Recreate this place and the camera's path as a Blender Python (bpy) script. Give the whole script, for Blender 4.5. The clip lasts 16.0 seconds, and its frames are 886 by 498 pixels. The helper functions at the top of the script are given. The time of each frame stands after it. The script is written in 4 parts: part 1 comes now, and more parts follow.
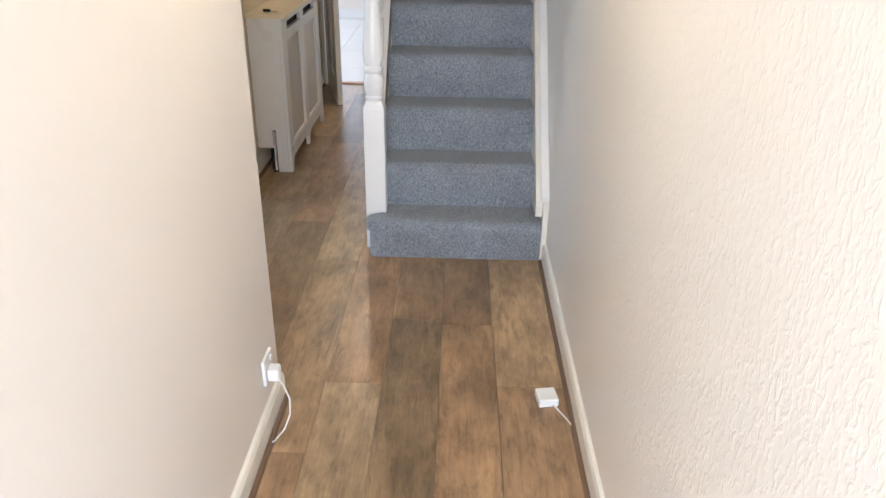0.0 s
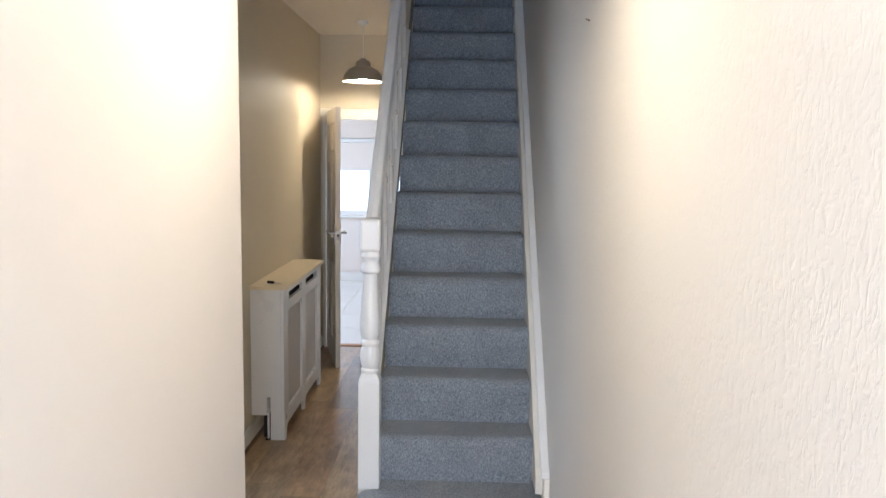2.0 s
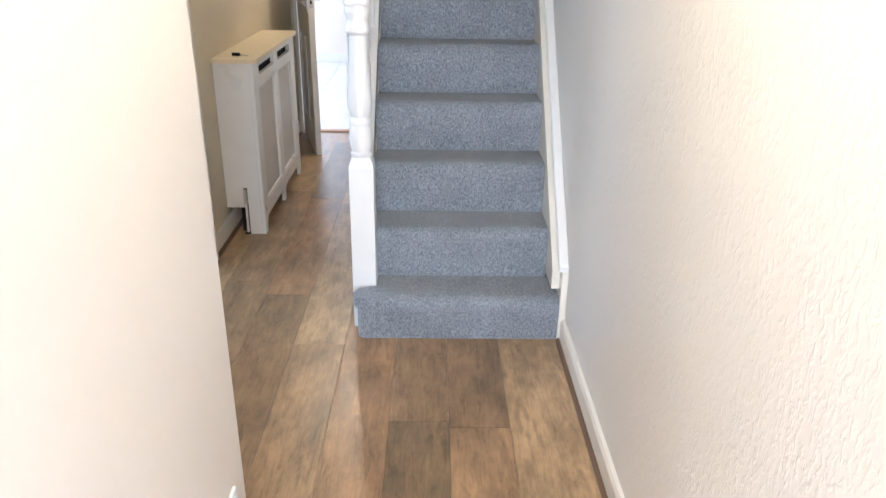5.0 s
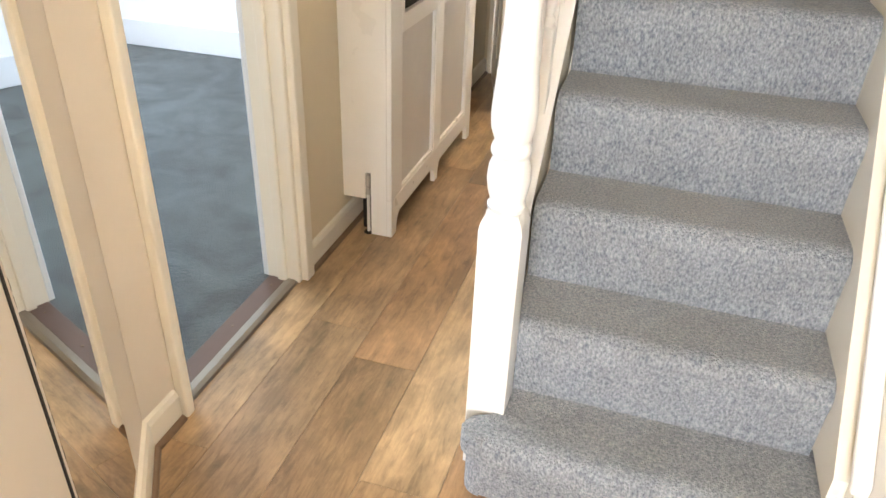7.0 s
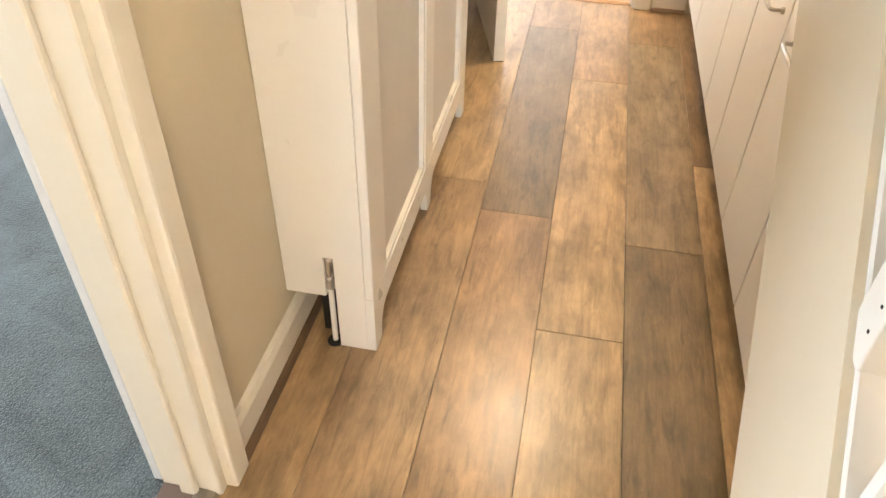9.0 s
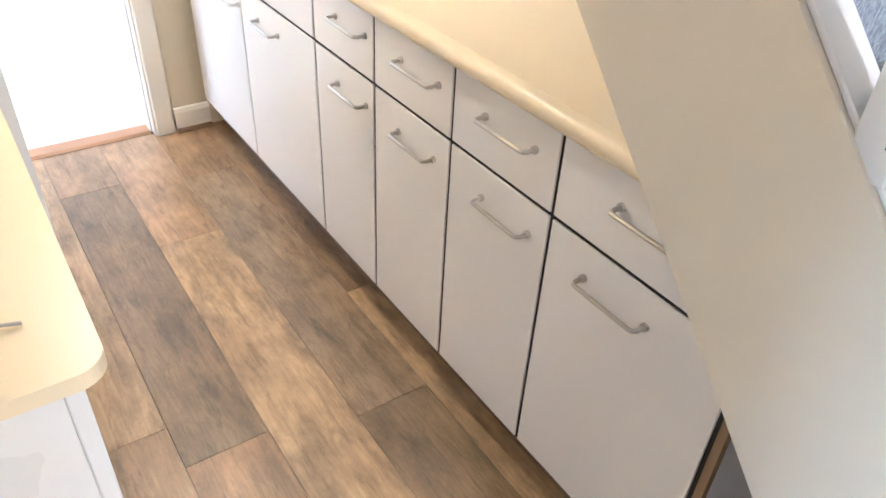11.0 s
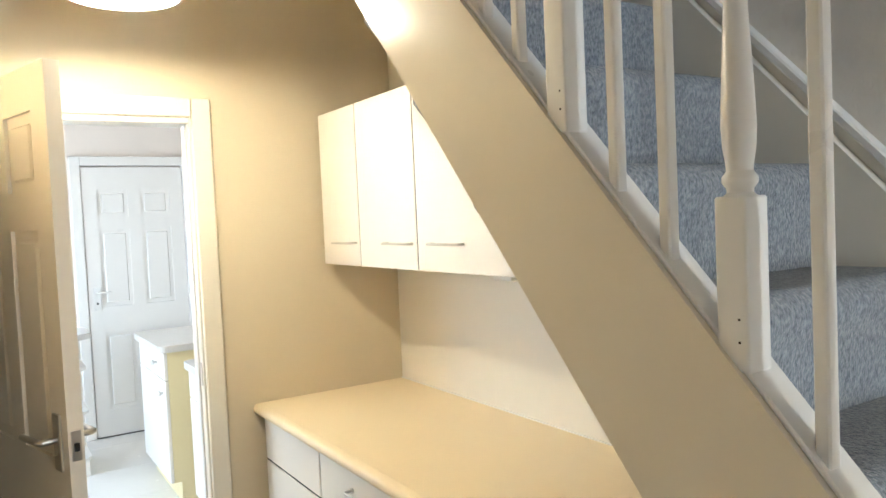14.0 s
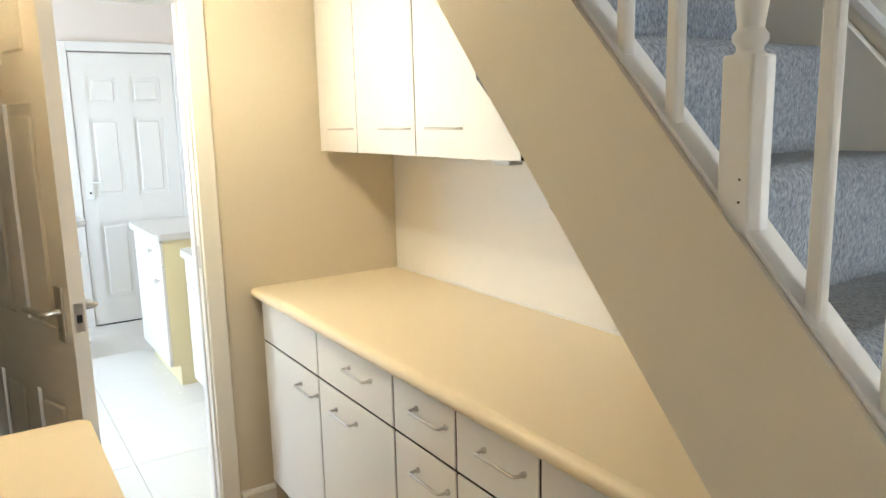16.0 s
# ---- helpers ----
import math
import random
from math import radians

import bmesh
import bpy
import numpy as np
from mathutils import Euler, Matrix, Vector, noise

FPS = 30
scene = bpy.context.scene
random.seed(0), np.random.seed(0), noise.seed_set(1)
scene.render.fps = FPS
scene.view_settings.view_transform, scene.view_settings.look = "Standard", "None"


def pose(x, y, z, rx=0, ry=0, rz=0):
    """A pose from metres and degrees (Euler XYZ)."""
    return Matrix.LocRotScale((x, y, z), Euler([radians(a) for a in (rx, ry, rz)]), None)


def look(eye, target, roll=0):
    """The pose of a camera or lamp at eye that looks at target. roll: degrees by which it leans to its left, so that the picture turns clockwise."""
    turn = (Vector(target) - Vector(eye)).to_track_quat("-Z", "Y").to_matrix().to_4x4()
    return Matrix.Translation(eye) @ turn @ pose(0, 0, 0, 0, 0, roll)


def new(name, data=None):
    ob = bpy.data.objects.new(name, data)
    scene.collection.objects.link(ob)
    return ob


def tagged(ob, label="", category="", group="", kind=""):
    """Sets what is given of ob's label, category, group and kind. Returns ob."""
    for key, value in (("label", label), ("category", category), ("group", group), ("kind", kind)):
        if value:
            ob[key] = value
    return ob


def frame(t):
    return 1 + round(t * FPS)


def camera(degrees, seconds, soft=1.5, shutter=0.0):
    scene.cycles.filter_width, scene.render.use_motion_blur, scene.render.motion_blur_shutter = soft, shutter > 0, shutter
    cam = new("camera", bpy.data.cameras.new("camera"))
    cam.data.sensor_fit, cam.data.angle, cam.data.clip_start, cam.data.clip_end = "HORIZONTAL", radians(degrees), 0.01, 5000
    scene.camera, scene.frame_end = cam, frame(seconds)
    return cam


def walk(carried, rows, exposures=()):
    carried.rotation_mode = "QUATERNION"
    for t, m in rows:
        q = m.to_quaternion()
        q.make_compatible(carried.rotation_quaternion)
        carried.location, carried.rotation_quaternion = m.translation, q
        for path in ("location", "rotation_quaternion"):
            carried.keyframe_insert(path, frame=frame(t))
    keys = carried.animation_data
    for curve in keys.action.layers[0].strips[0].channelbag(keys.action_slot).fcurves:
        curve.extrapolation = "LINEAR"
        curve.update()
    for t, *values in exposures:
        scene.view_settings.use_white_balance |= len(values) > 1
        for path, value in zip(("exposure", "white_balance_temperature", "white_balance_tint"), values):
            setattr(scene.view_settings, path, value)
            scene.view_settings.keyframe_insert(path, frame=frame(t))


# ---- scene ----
cam = camera(62.2, 16.0)
PATH = [
    (0, (0.545, 0.646, 1.527), (0.514, 2.437, 0.638), 1.0),
    (0.5, (0.544, 0.654, 1.561), (0.499, 2.52, 0.841), 0.7),
    (1, (0.546, 0.645, 1.592), (0.481, 2.564, 1.035), 0.6),
    (1.5, (0.552, 0.655, 1.606), (0.5, 2.61, 1.185), 0.8),
    (2, (0.558, 0.684, 1.609), (0.514, 2.669, 1.366), 1.0),
    (2.5, (0.545, 0.698, 1.596), (0.499, 2.697, 1.555), 0.3),
    (3, (0.513, 0.705, 1.588), (0.481, 2.698, 1.742), -0.1),
    (3.5, (0.503, 0.726, 1.594), (0.484, 2.718, 1.774), 0.6),
    (4, (0.454, 0.782, 1.592), (0.478, 2.774, 1.414), 1.8),
    (4.5, (0.447, 0.921, 1.493), (0.493, 2.831, 0.902), 0.8),
    (7, (0.43, 2.457, 1.381), (-0.045, 4.107, 0.355), 2.3),
    (7.5, (0.366, 2.775, 1.322), (-0.394, 4.239, 0.19), 0.6),
    (8, (0.240, 3.042, 1.28), (-0.629, 4.365, 0.056), 0.1),
    (8.5, (0.049, 3.330, 1.249), (-0.513, 4.836, 0.057), 2.1),
    (9, (-0.083, 3.653, 1.206), (-0.359, 5.157, -0.083), 1.5),
    (9.5, (-0.206, 3.929, 1.191), (-0.003, 5.384, -0.166), 4.1),
    (9.6, (-0.211, 3.971, 1.213), (0.058, 5.41, -0.15), 4.3),
    (11.8, (-0.527, 4.142, 1.4), (0.583, 5.515, 0.46), -0.3),
    (12, (-0.534, 4.135, 1.413), (0.57, 5.57, 0.562), -0.6),
    (12.5, (-0.543, 4.126, 1.46), (0.588, 5.64, 0.805), -0.8),
    (13, (-0.531, 4.134, 1.502), (0.633, 5.697, 1.055), -1.5),
    (13.5, (-0.53, 4.132, 1.536), (0.599, 5.762, 1.279), -2.6),
    (14, (-0.534, 4.128, 1.554), (0.539, 5.814, 1.466), -2.6),
    (14.5, (-0.543, 4.123, 1.571), (0.502, 5.828, 1.603), -2.1),
    (15, (-0.543, 4.124, 1.562), (0.49, 5.836, 1.568), -1.6),
    (15.5, (-0.537, 4.133, 1.532), (0.498, 5.837, 1.374), -1.6),
    (16, (-0.551, 4.126, 1.501), (0.515, 5.782, 1.153), -1.4),
]
walk(cam, [(t, look(e, a, r)) for t, e, a, r in PATH],
     [(0, 1.7, 5450, 10), (2.5, 1.35, 5250, 10), (3.5, 1.15, 5150, 10), (4.5, 1.75, 5200, 10), (7, 2.7, 6200, 10), (8.5, 2.85, 7100, 8), (9.5, 3.25, 5850, 12), (12, 2.9, 5000, 10), (14.5, 2.25, 5550, 3), (16, 2.35, 5500, 3)])
# ---------------------------------------------------------------- light
world = bpy.data.worlds.new("sky")
scene.world = world
world.use_nodes = True
wn = world.node_tree
sky = wn.nodes.new("ShaderNodeTexSky")
sky.sky_type, sky.sun_disc = "NISHITA", False
sky.sun_elevation, sky.sun_rotation = radians(40), radians(200)
wn.nodes["Background"].inputs[1].default_value = 0.1
wn.links.new(sky.outputs[0], wn.nodes["Background"].inputs[0])


def lamp(name, kind, m, energy, colour, **size):
    data = bpy.data.lights.new(name, kind)
    data.energy, data.color = energy, colour
    if kind == "AREA":
        data.shape, data.size, data.size_y = "RECTANGLE", size["w"], size["h"]
    elif kind == "POINT":
        data.shadow_soft_size = size["r"]
    elif kind == "SUN":
        data.angle = size["angle"]
    ob = new(name, data)
    ob.matrix_world = m
    return ob


DAY, WARM = (0.80, 0.90, 1.0), (1.0, 0.77, 0.47)
lamp("sun", "SUN", look((0, 0, 30), (6, 14, 0)), 2.0, (1, 0.95, 0.88), angle=radians(0.5))
# daylight standing in the openings
lamp("front_door_daylight", "AREA", look((0.47, -0.93, 1.25), (0.47, 4, 1.25)), 24, (0.90, 0.95, 1.0), w=0.80, h=1.8)
lamp("lounge_window_daylight", "AREA", look((-3.27, 4.75, 1.5), (0, 4.75, 0.9)), 17, DAY, w=1.7, h=1.3)
# fill lamp added to brighten the kitchen; its west opening is unseen
lamp("kitchen_fill", "AREA", look((-2.17, 8.6, 1.5), (1, 8.6, 1.2)), 14, (0.93, 0.97, 1.0), w=2.2, h=1.3)
# weak cool fill added for the landing walls, from an unseen opening
lamp("landing_fill", "AREA", look((-1.17, 6.5, 4.2), (1, 6.5, 3.6)), 0.5, DAY, w=0.8, h=1.0)


# ---------------------------------------------------------------- materials
def material(name, base, rough=0.6, metal=0.0, vary=0.08, scale=6.0, grain=60.0, bump=0.1, depth=0.002, stretch=(1, 1, 1), coat=0.0, per_object=0.0):
    """Two scales of noise on colour, roughness and relief."""
    m = bpy.data.materials.new(name)
    m.use_nodes = True
    n, l = m.node_tree.nodes, m.node_tree.links
    p = n["Principled BSDF"]
    p.inputs["Metallic"].default_value = metal
    p.inputs["Coat Weight"].default_value = coat
    co = n.new("ShaderNodeTexCoord")
    mp = n.new("ShaderNodeMapping")
    mp.inputs["Scale"].default_value = stretch
    l.new(co.outputs["Object"], mp.inputs[0])
    big, fine = n.new("ShaderNodeTexNoise"), n.new("ShaderNodeTexNoise")
    big.inputs["Scale"].default_value, fine.inputs["Scale"].default_value = scale, grain
    big.inputs["Detail"].default_value = 4
    for t in (big, fine):
        l.new(mp.outputs[0], t.inputs["Vector"])
    mix = n.new("ShaderNodeMix")
    mix.data_type = "RGBA"
    dark = [c * (1 - vary) for c in base]
    light = [min(1, c * (1 + vary)) for c in base]
    mix.inputs[6].default_value, mix.inputs[7].default_value = (*dark, 1), (*light, 1)
    add = n.new("ShaderNodeMath")
    add.operation = "MULTIPLY_ADD"
    add.inputs[1].default_value, add.inputs[2].default_value = 0.4, 0.0
    l.new(fine.outputs[0], add.inputs[0])
    add2 = n.new("ShaderNodeMath")
    add2.operation = "MULTIPLY_ADD"
    add2.inputs[1].default_value = 0.6
    l.new(big.outputs[0], add2.inputs[0])
    l.new(add.outputs[0], add2.inputs[2])
    l.new(add2.outputs[0], mix.inputs[0])
    last = mix.outputs[2]
    if per_object:
        info, hsv = n.new("ShaderNodeObjectInfo"), n.new("ShaderNodeHueSaturation")
        r = n.new("ShaderNodeMapRange")
        r.inputs[3].default_value, r.inputs[4].default_value = 1 - per_object, 1 + per_object
        l.new(info.outputs["Random"], r.inputs[0])
        l.new(r.outputs[0], hsv.inputs["Value"])
        l.new(last, hsv.inputs["Color"])
        last = hsv.outputs[0]
    l.new(last, p.inputs["Base Color"])
    rr = n.new("ShaderNodeMapRange")
    rr.inputs[3].default_value, rr.inputs[4].default_value = max(0.03, rough - 0.08), min(1, rough + 0.08)
    l.new(add2.outputs[0], rr.inputs[0])
    l.new(rr.outputs[0], p.inputs["Roughness"])
    if bump:
        b = n.new("ShaderNodeBump")
        b.inputs["Strength"].default_value, b.inputs["Distance"].default_value = bump, depth
        l.new(fine.outputs[0], b.inputs["Height"])
        l.new(b.outputs[0], p.inputs["Normal"])
    return m


def textured_wall(name, base, strength, rough=0.5):
    """Emulsion over embossed paper: short upright raised streaks and dabs, with grazing gloss."""
    m = material(name, base, rough, vary=0.03, scale=1.5, grain=40, bump=0)
    n, l = m.node_tree.nodes, m.node_tree.links
    p = n["Principled BSDF"]
    co, mp = n.new("ShaderNodeTexCoord"), n.new("ShaderNodeMapping")
    mp.inputs["Scale"].default_value = (1, 1, 0.5)
    l.new(co.outputs["Object"], mp.inputs[0])
    a, b = n.new("ShaderNodeTexNoise"), n.new("ShaderNodeTexNoise")
    a.inputs["Scale"].default_value, b.inputs["Scale"].default_value = 85, 14
    a.inputs["Detail"].default_value, a.inputs["Distortion"].default_value = 3, 0.8
    l.new(mp.outputs[0], a.inputs["Vector"])
    l.new(co.outputs["Object"], b.inputs["Vector"])
    ramp = n.new("ShaderNodeMapRange")
    ramp.inputs[1].default_value, ramp.inputs[2].default_value = 0.45, 0.72
    l.new(a.outputs[0], ramp.inputs[0])
    mul = n.new("ShaderNodeMath")
    mul.operation = "MULTIPLY"
    l.new(ramp.outputs[0], mul.inputs[0])
    l.new(b.outputs[0], mul.inputs[1])
    bump = n.new("ShaderNodeBump")
    bump.inputs["Strength"].default_value, bump.inputs["Distance"].default_value = strength, 0.006
    l.new(mul.outputs[0], bump.inputs["Height"])
    l.new(bump.outputs[0], p.inputs["Normal"])
    return m


def plank_material():
    """Laminate boards: brown, grey and tan boards with dark figure, scuffs and a satin lacquer."""
    m = bpy.data.materials.new("laminate_plank")
    m.use_nodes = True
    n, l = m.node_tree.nodes, m.node_tree.links
    p = n["Principled BSDF"]
    info, co = n.new("ShaderNodeObjectInfo"), n.new("ShaderNodeTexCoord")
    off = n.new("ShaderNodeVectorMath")
    off.operation = "MULTIPLY_ADD"
    off.inputs[1].default_value = (13, 29, 7)
    l.new(info.outputs["Random"], off.inputs[0])
    l.new(co.outputs["Object"], off.inputs[2])
    tone = n.new("ShaderNodeValToRGB")
    e = tone.color_ramp.elements
    e[0].position, e[0].color = 0.0, (0.19, 0.135, 0.08, 1)
    e[1].position, e[1].color = 1.0, (0.33, 0.215, 0.125, 1)
    for pos, c in ((0.2, (0.31, 0.195, 0.11, 1)), (0.4, (0.255, 0.185, 0.115, 1)), (0.6, (0.38, 0.265, 0.155, 1)), (0.8, (0.27, 0.18, 0.105, 1))):
        x = e.new(pos)
        x.color = c
    l.new(info.outputs["Random"], tone.inputs[0])
    mg, mb = n.new("ShaderNodeMapping"), n.new("ShaderNodeMapping")
    mg.inputs["Scale"].default_value, mb.inputs["Scale"].default_value = (75, 6, 1), (9, 4.5, 1)
    g, b = n.new("ShaderNodeTexNoise"), n.new("ShaderNodeTexNoise")
    g.inputs["Scale"].default_value = b.inputs["Scale"].default_value = 1.0
    g.inputs["Detail"].default_value, b.inputs["Detail"].default_value = 6, 8
    g.inputs["Distortion"].default_value, b.inputs["Roughness"].default_value = 1.2, 0.68
    for mp, t in ((mg, g), (mb, b)):
        l.new(off.outputs[0], mp.inputs[0])
        l.new(mp.outputs[0], t.inputs["Vector"])
    c1, c2 = n.new("ShaderNodeMapRange"), n.new("ShaderNodeMapRange")
    c1.inputs[1].default_value, c1.inputs[2].default_value = 0.35, 0.62
    c1.inputs[3].default_value, c1.inputs[4].default_value = 0.88, 1.10
    c2.inputs[1].default_value, c2.inputs[2].default_value = 0.36, 0.64
    c2.inputs[3].default_value, c2.inputs[4].default_value = 0.72, 1.42
    l.new(g.outputs[0], c1.inputs[0])
    l.new(b.outputs[0], c2.inputs[0])
    mul = n.new("ShaderNodeMath")
    mul.operation = "MULTIPLY"
    l.new(c1.outputs[0], mul.inputs[0])
    l.new(c2.outputs[0], mul.inputs[1])
    ms, st, c3 = n.new("ShaderNodeMapping"), n.new("ShaderNodeTexNoise"), n.new("ShaderNodeMapRange")
    ms.inputs["Scale"].default_value = (34, 7, 1)
    st.inputs["Scale"].default_value, st.inputs["Detail"].default_value = 1.0, 5
    st.inputs["Roughness"].default_value, st.inputs["Distortion"].default_value = 0.62, 0.9
    l.new(off.outputs[0], ms.inputs[0])
    l.new(ms.outputs[0], st.inputs["Vector"])
    c3.inputs[1].default_value, c3.inputs[2].default_value = 0.50, 0.70
    c3.inputs[3].default_value, c3.inputs[4].default_value = 1.05, 0.64
    l.new(st.outputs[0], c3.inputs[0])
    streak = n.new("ShaderNodeMath")
    streak.operation = "MULTIPLY"
    l.new(mul.outputs[0], streak.inputs[0])
    l.new(c3.outputs[0], streak.inputs[1])
    mul = streak
    hsv = n.new("ShaderNodeHueSaturation")
    hsv.inputs["Saturation"].default_value = 1.10
    p.inputs["Coat Weight"].default_value, p.inputs["Coat Roughness"].default_value = 0.40, 0.32
    l.new(tone.outputs[0], hsv.inputs["Color"])
    l.new(mul.outputs[0], hsv.inputs["Value"])
    l.new(hsv.outputs[0], p.inputs["Base Color"])
    rr = n.new("ShaderNodeMapRange")
    rr.inputs[3].default_value, rr.inputs[4].default_value = 0.27, 0.42
    l.new(b.outputs[0], rr.inputs[0])
    l.new(rr.outputs[0], p.inputs["Roughness"])
    bp = n.new("ShaderNodeBump")
    bp.inputs["Strength"].default_value, bp.inputs["Distance"].default_value = 0.25, 0.0015
    l.new(g.outputs[0], bp.inputs["Height"])
    l.new(bp.outputs[0], p.inputs["Normal"])
    return m


def carpet_material(name, dark, light, ribs, patches=0.0):
    """Looped pile: rows of small tufts in mixed yarn, with brushed patches."""
    m = bpy.data.materials.new(name)
    m.use_nodes = True
    n, l = m.node_tree.nodes, m.node_tree.links
    p = n["Principled BSDF"]
    p.inputs["Roughness"].default_value = 0.95
    p.inputs["Sheen Weight"].default_value = 0.25
    co = n.new("ShaderNodeTexCoord")
    mp = n.new("ShaderNodeMapping")
    mp.inputs["Scale"].default_value = ribs
    l.new(co.outputs["Object"], mp.inputs[0])
    tuft, fleck, patch = n.new("ShaderNodeTexVoronoi"), n.new("ShaderNodeTexNoise"), n.new("ShaderNodeTexNoise")
    tuft.inputs["Scale"].default_value = 1
    fleck.inputs["Scale"].default_value, fleck.inputs["Detail"].default_value = 0.75, 3
    patch.inputs["Scale"].default_value, patch.inputs["Detail"].default_value = 4.2, 6
    patch.inputs["Distortion"].default_value = 1.2
    l.new(mp.outputs[0], tuft.inputs["Vector"])
    l.new(mp.outputs[0], fleck.inputs["Vector"])
    l.new(co.outputs["Object"], patch.inputs["Vector"])
    mix = n.new("ShaderNodeMix")
    mix.data_type = "RGBA"
    mix.inputs[6].default_value, mix.inputs[7].default_value = (*dark, 1), (*light, 1)
    r = n.new("ShaderNodeMapRange")
    r.inputs[1].default_value, r.inputs[2].default_value = 0.3, 0.7
    l.new(fleck.outputs[0], r.inputs[0])
    l.new(r.outputs[0], mix.inputs[0])
    hsv, pr = n.new("ShaderNodeHueSaturation"), n.new("ShaderNodeMapRange")
    pr.inputs[1].default_value, pr.inputs[2].default_value = 0.32, 0.68
    pr.inputs[3].default_value, pr.inputs[4].default_value = 1 - patches, 1 + patches
    l.new(patch.outputs[0], pr.inputs[0])
    l.new(pr.outputs[0], hsv.inputs["Value"])
    l.new(mix.outputs[2], hsv.inputs["Color"])
    l.new(hsv.outputs[0], p.inputs["Base Color"])
    b = n.new("ShaderNodeBump")
    b.inputs["Strength"].default_value, b.inputs["Distance"].default_value = 0.9, 0.004
    b.invert = True
    l.new(tuft.outputs["Distance"], b.inputs["Height"])
    l.new(b.outputs[0], p.inputs["Normal"])
    return m


def glowing(name, colour, strength):
    m = bpy.data.materials.new(name)
    m.use_nodes = True
    p = m.node_tree.nodes["Principled BSDF"]
    p.inputs["Base Color"].default_value = (*colour, 1)
    p.inputs["Emission Color"].default_value = (*colour, 1)
    p.inputs["Emission Strength"].default_value = strength
    return m


def glass_material():
    m = bpy.data.materials.new("clear_glass")
    m.use_nodes = True
    p = m.node_tree.nodes["Principled BSDF"]
    p.inputs["Transmission Weight"].default_value = 1
    p.inputs["Roughness"].default_value = 0.02
    return m


CREAM = (0.74, 0.665, 0.57)
M_EMBOSS = textured_wall("embossed_cream_wall", (0.78, 0.735, 0.67), 0.23, 0.38)
M_WALL = material("cream_emulsion_wall", CREAM, 0.55, vary=0.03, scale=1.2, grain=90, bump=0.15, depth=0.0012)
M_SMOOTH = material("pale_emulsion_wall", (0.77, 0.71, 0.64), 0.5, vary=0.03, scale=0.9, grain=70, bump=0.18, depth=0.0015)
M_TAN = material("tan_emulsion_wall", (0.67, 0.585, 0.43), 0.55, vary=0.035, scale=1.3, grain=90, bump=0.15, depth=0.0012)
M_CEIL = material("ceiling_paint", (0.78, 0.72, 0.64), 0.8, vary=0.02, scale=1.5, grain=120, bump=0.1, depth=0.001)
M_GLOSS = material("white_gloss_paint", (0.82, 0.80, 0.77), 0.30, vary=0.02, scale=3, grain=12, bump=0.05, depth=0.002, coat=0.2)
M_TRIM = material("ivory_gloss_paint", (0.80, 0.755, 0.66), 0.30, vary=0.03, scale=3, grain=30, bump=0.12, depth=0.002)
M_STRING = material("beige_gloss_string", (0.74, 0.665, 0.53), 0.22, vary=0.03, scale=4, grain=14, bump=0.14, depth=0.003)
M_WHITE = material("white_laminate", (0.80, 0.765, 0.71), 0.35, vary=0.015, scale=2, grain=80, bump=0.04, depth=0.0006)
M_TOP = material("cream_laminate_worktop", (0.81, 0.68, 0.46), 0.33, vary=0.02, scale=3, grain=150, bump=0.05, depth=0.0004)
M_CORE = material("brown_edge_board", (0.30, 0.19, 0.10), 0.7, vary=0.2, grain=120)
# near black for small dark parts, and for shade set into slots and gaps
M_DARK = material("dark_parts_and_shade", (0.02, 0.018, 0.016), 0.8, vary=0.2)
M_STEEL = material("brushed_nickel", (0.56, 0.53, 0.49), 0.30, 0.95, vary=0.05, grain=200, bump=0.05, depth=0.0003)
M_ALU = material("aluminium_strip", (0.36, 0.33, 0.29), 0.30, 0.95, vary=0.08, grain=160, stretch=(1, 0.1, 1), bump=0.1, depth=0.0004)
M_BRONZE = material("bronze_strip", (0.14, 0.09, 0.07), 0.40, 0.35, vary=0.2, scale=5, grain=90, stretch=(1, 0.2, 1))
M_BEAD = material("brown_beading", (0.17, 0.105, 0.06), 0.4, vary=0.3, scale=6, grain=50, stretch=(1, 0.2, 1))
M_SHADE = material("grey_enamel_shade", (0.30, 0.265, 0.22), 0.35, 0.1, vary=0.05, grain=60, bump=0.05)
M_INNER = material("white_enamel", (0.85, 0.82, 0.76), 0.5, vary=0.01, bump=0)
M_BULB = glowing("lit_bulb", (1.0, 0.79, 0.52), 215)
M_PLASTIC = material("white_plastic", (0.80, 0.79, 0.77), 0.3, vary=0.01, grain=200, bump=0.02)
M_MIRROR = material("silvered_mirror", (0.90, 0.90, 0.89), 0.03, 1.0, vary=0.0, bump=0)
M_MIRROR.node_tree.nodes["Principled BSDF"].inputs["Roughness"].links and M_MIRROR.node_tree.links.remove(M_MIRROR.node_tree.nodes["Principled BSDF"].inputs["Roughness"].links[0])
M_MIRROR.node_tree.nodes["Principled BSDF"].inputs["Roughness"].default_value = 0.012
M_PLANK = plank_material()
M_STAIR = carpet_material("blue_grey_loop_carpet", (0.13, 0.150, 0.18), (0.375, 0.39, 0.41), (230, 230, 130), 0.10)
M_CARPET = carpet_material("grey_cut_pile_carpet", (0.036, 0.047, 0.049), (0.088, 0.105, 0.107), (260, 260, 260), 0.50)
M_TILE = material("white_floor_tile", (0.78, 0.765, 0.73), 0.25, vary=0.04, scale=3, grain=30, bump=0.04, per_object=0.04)
M_GROUT = material("grey_grout", (0.66, 0.64, 0.60), 0.9)
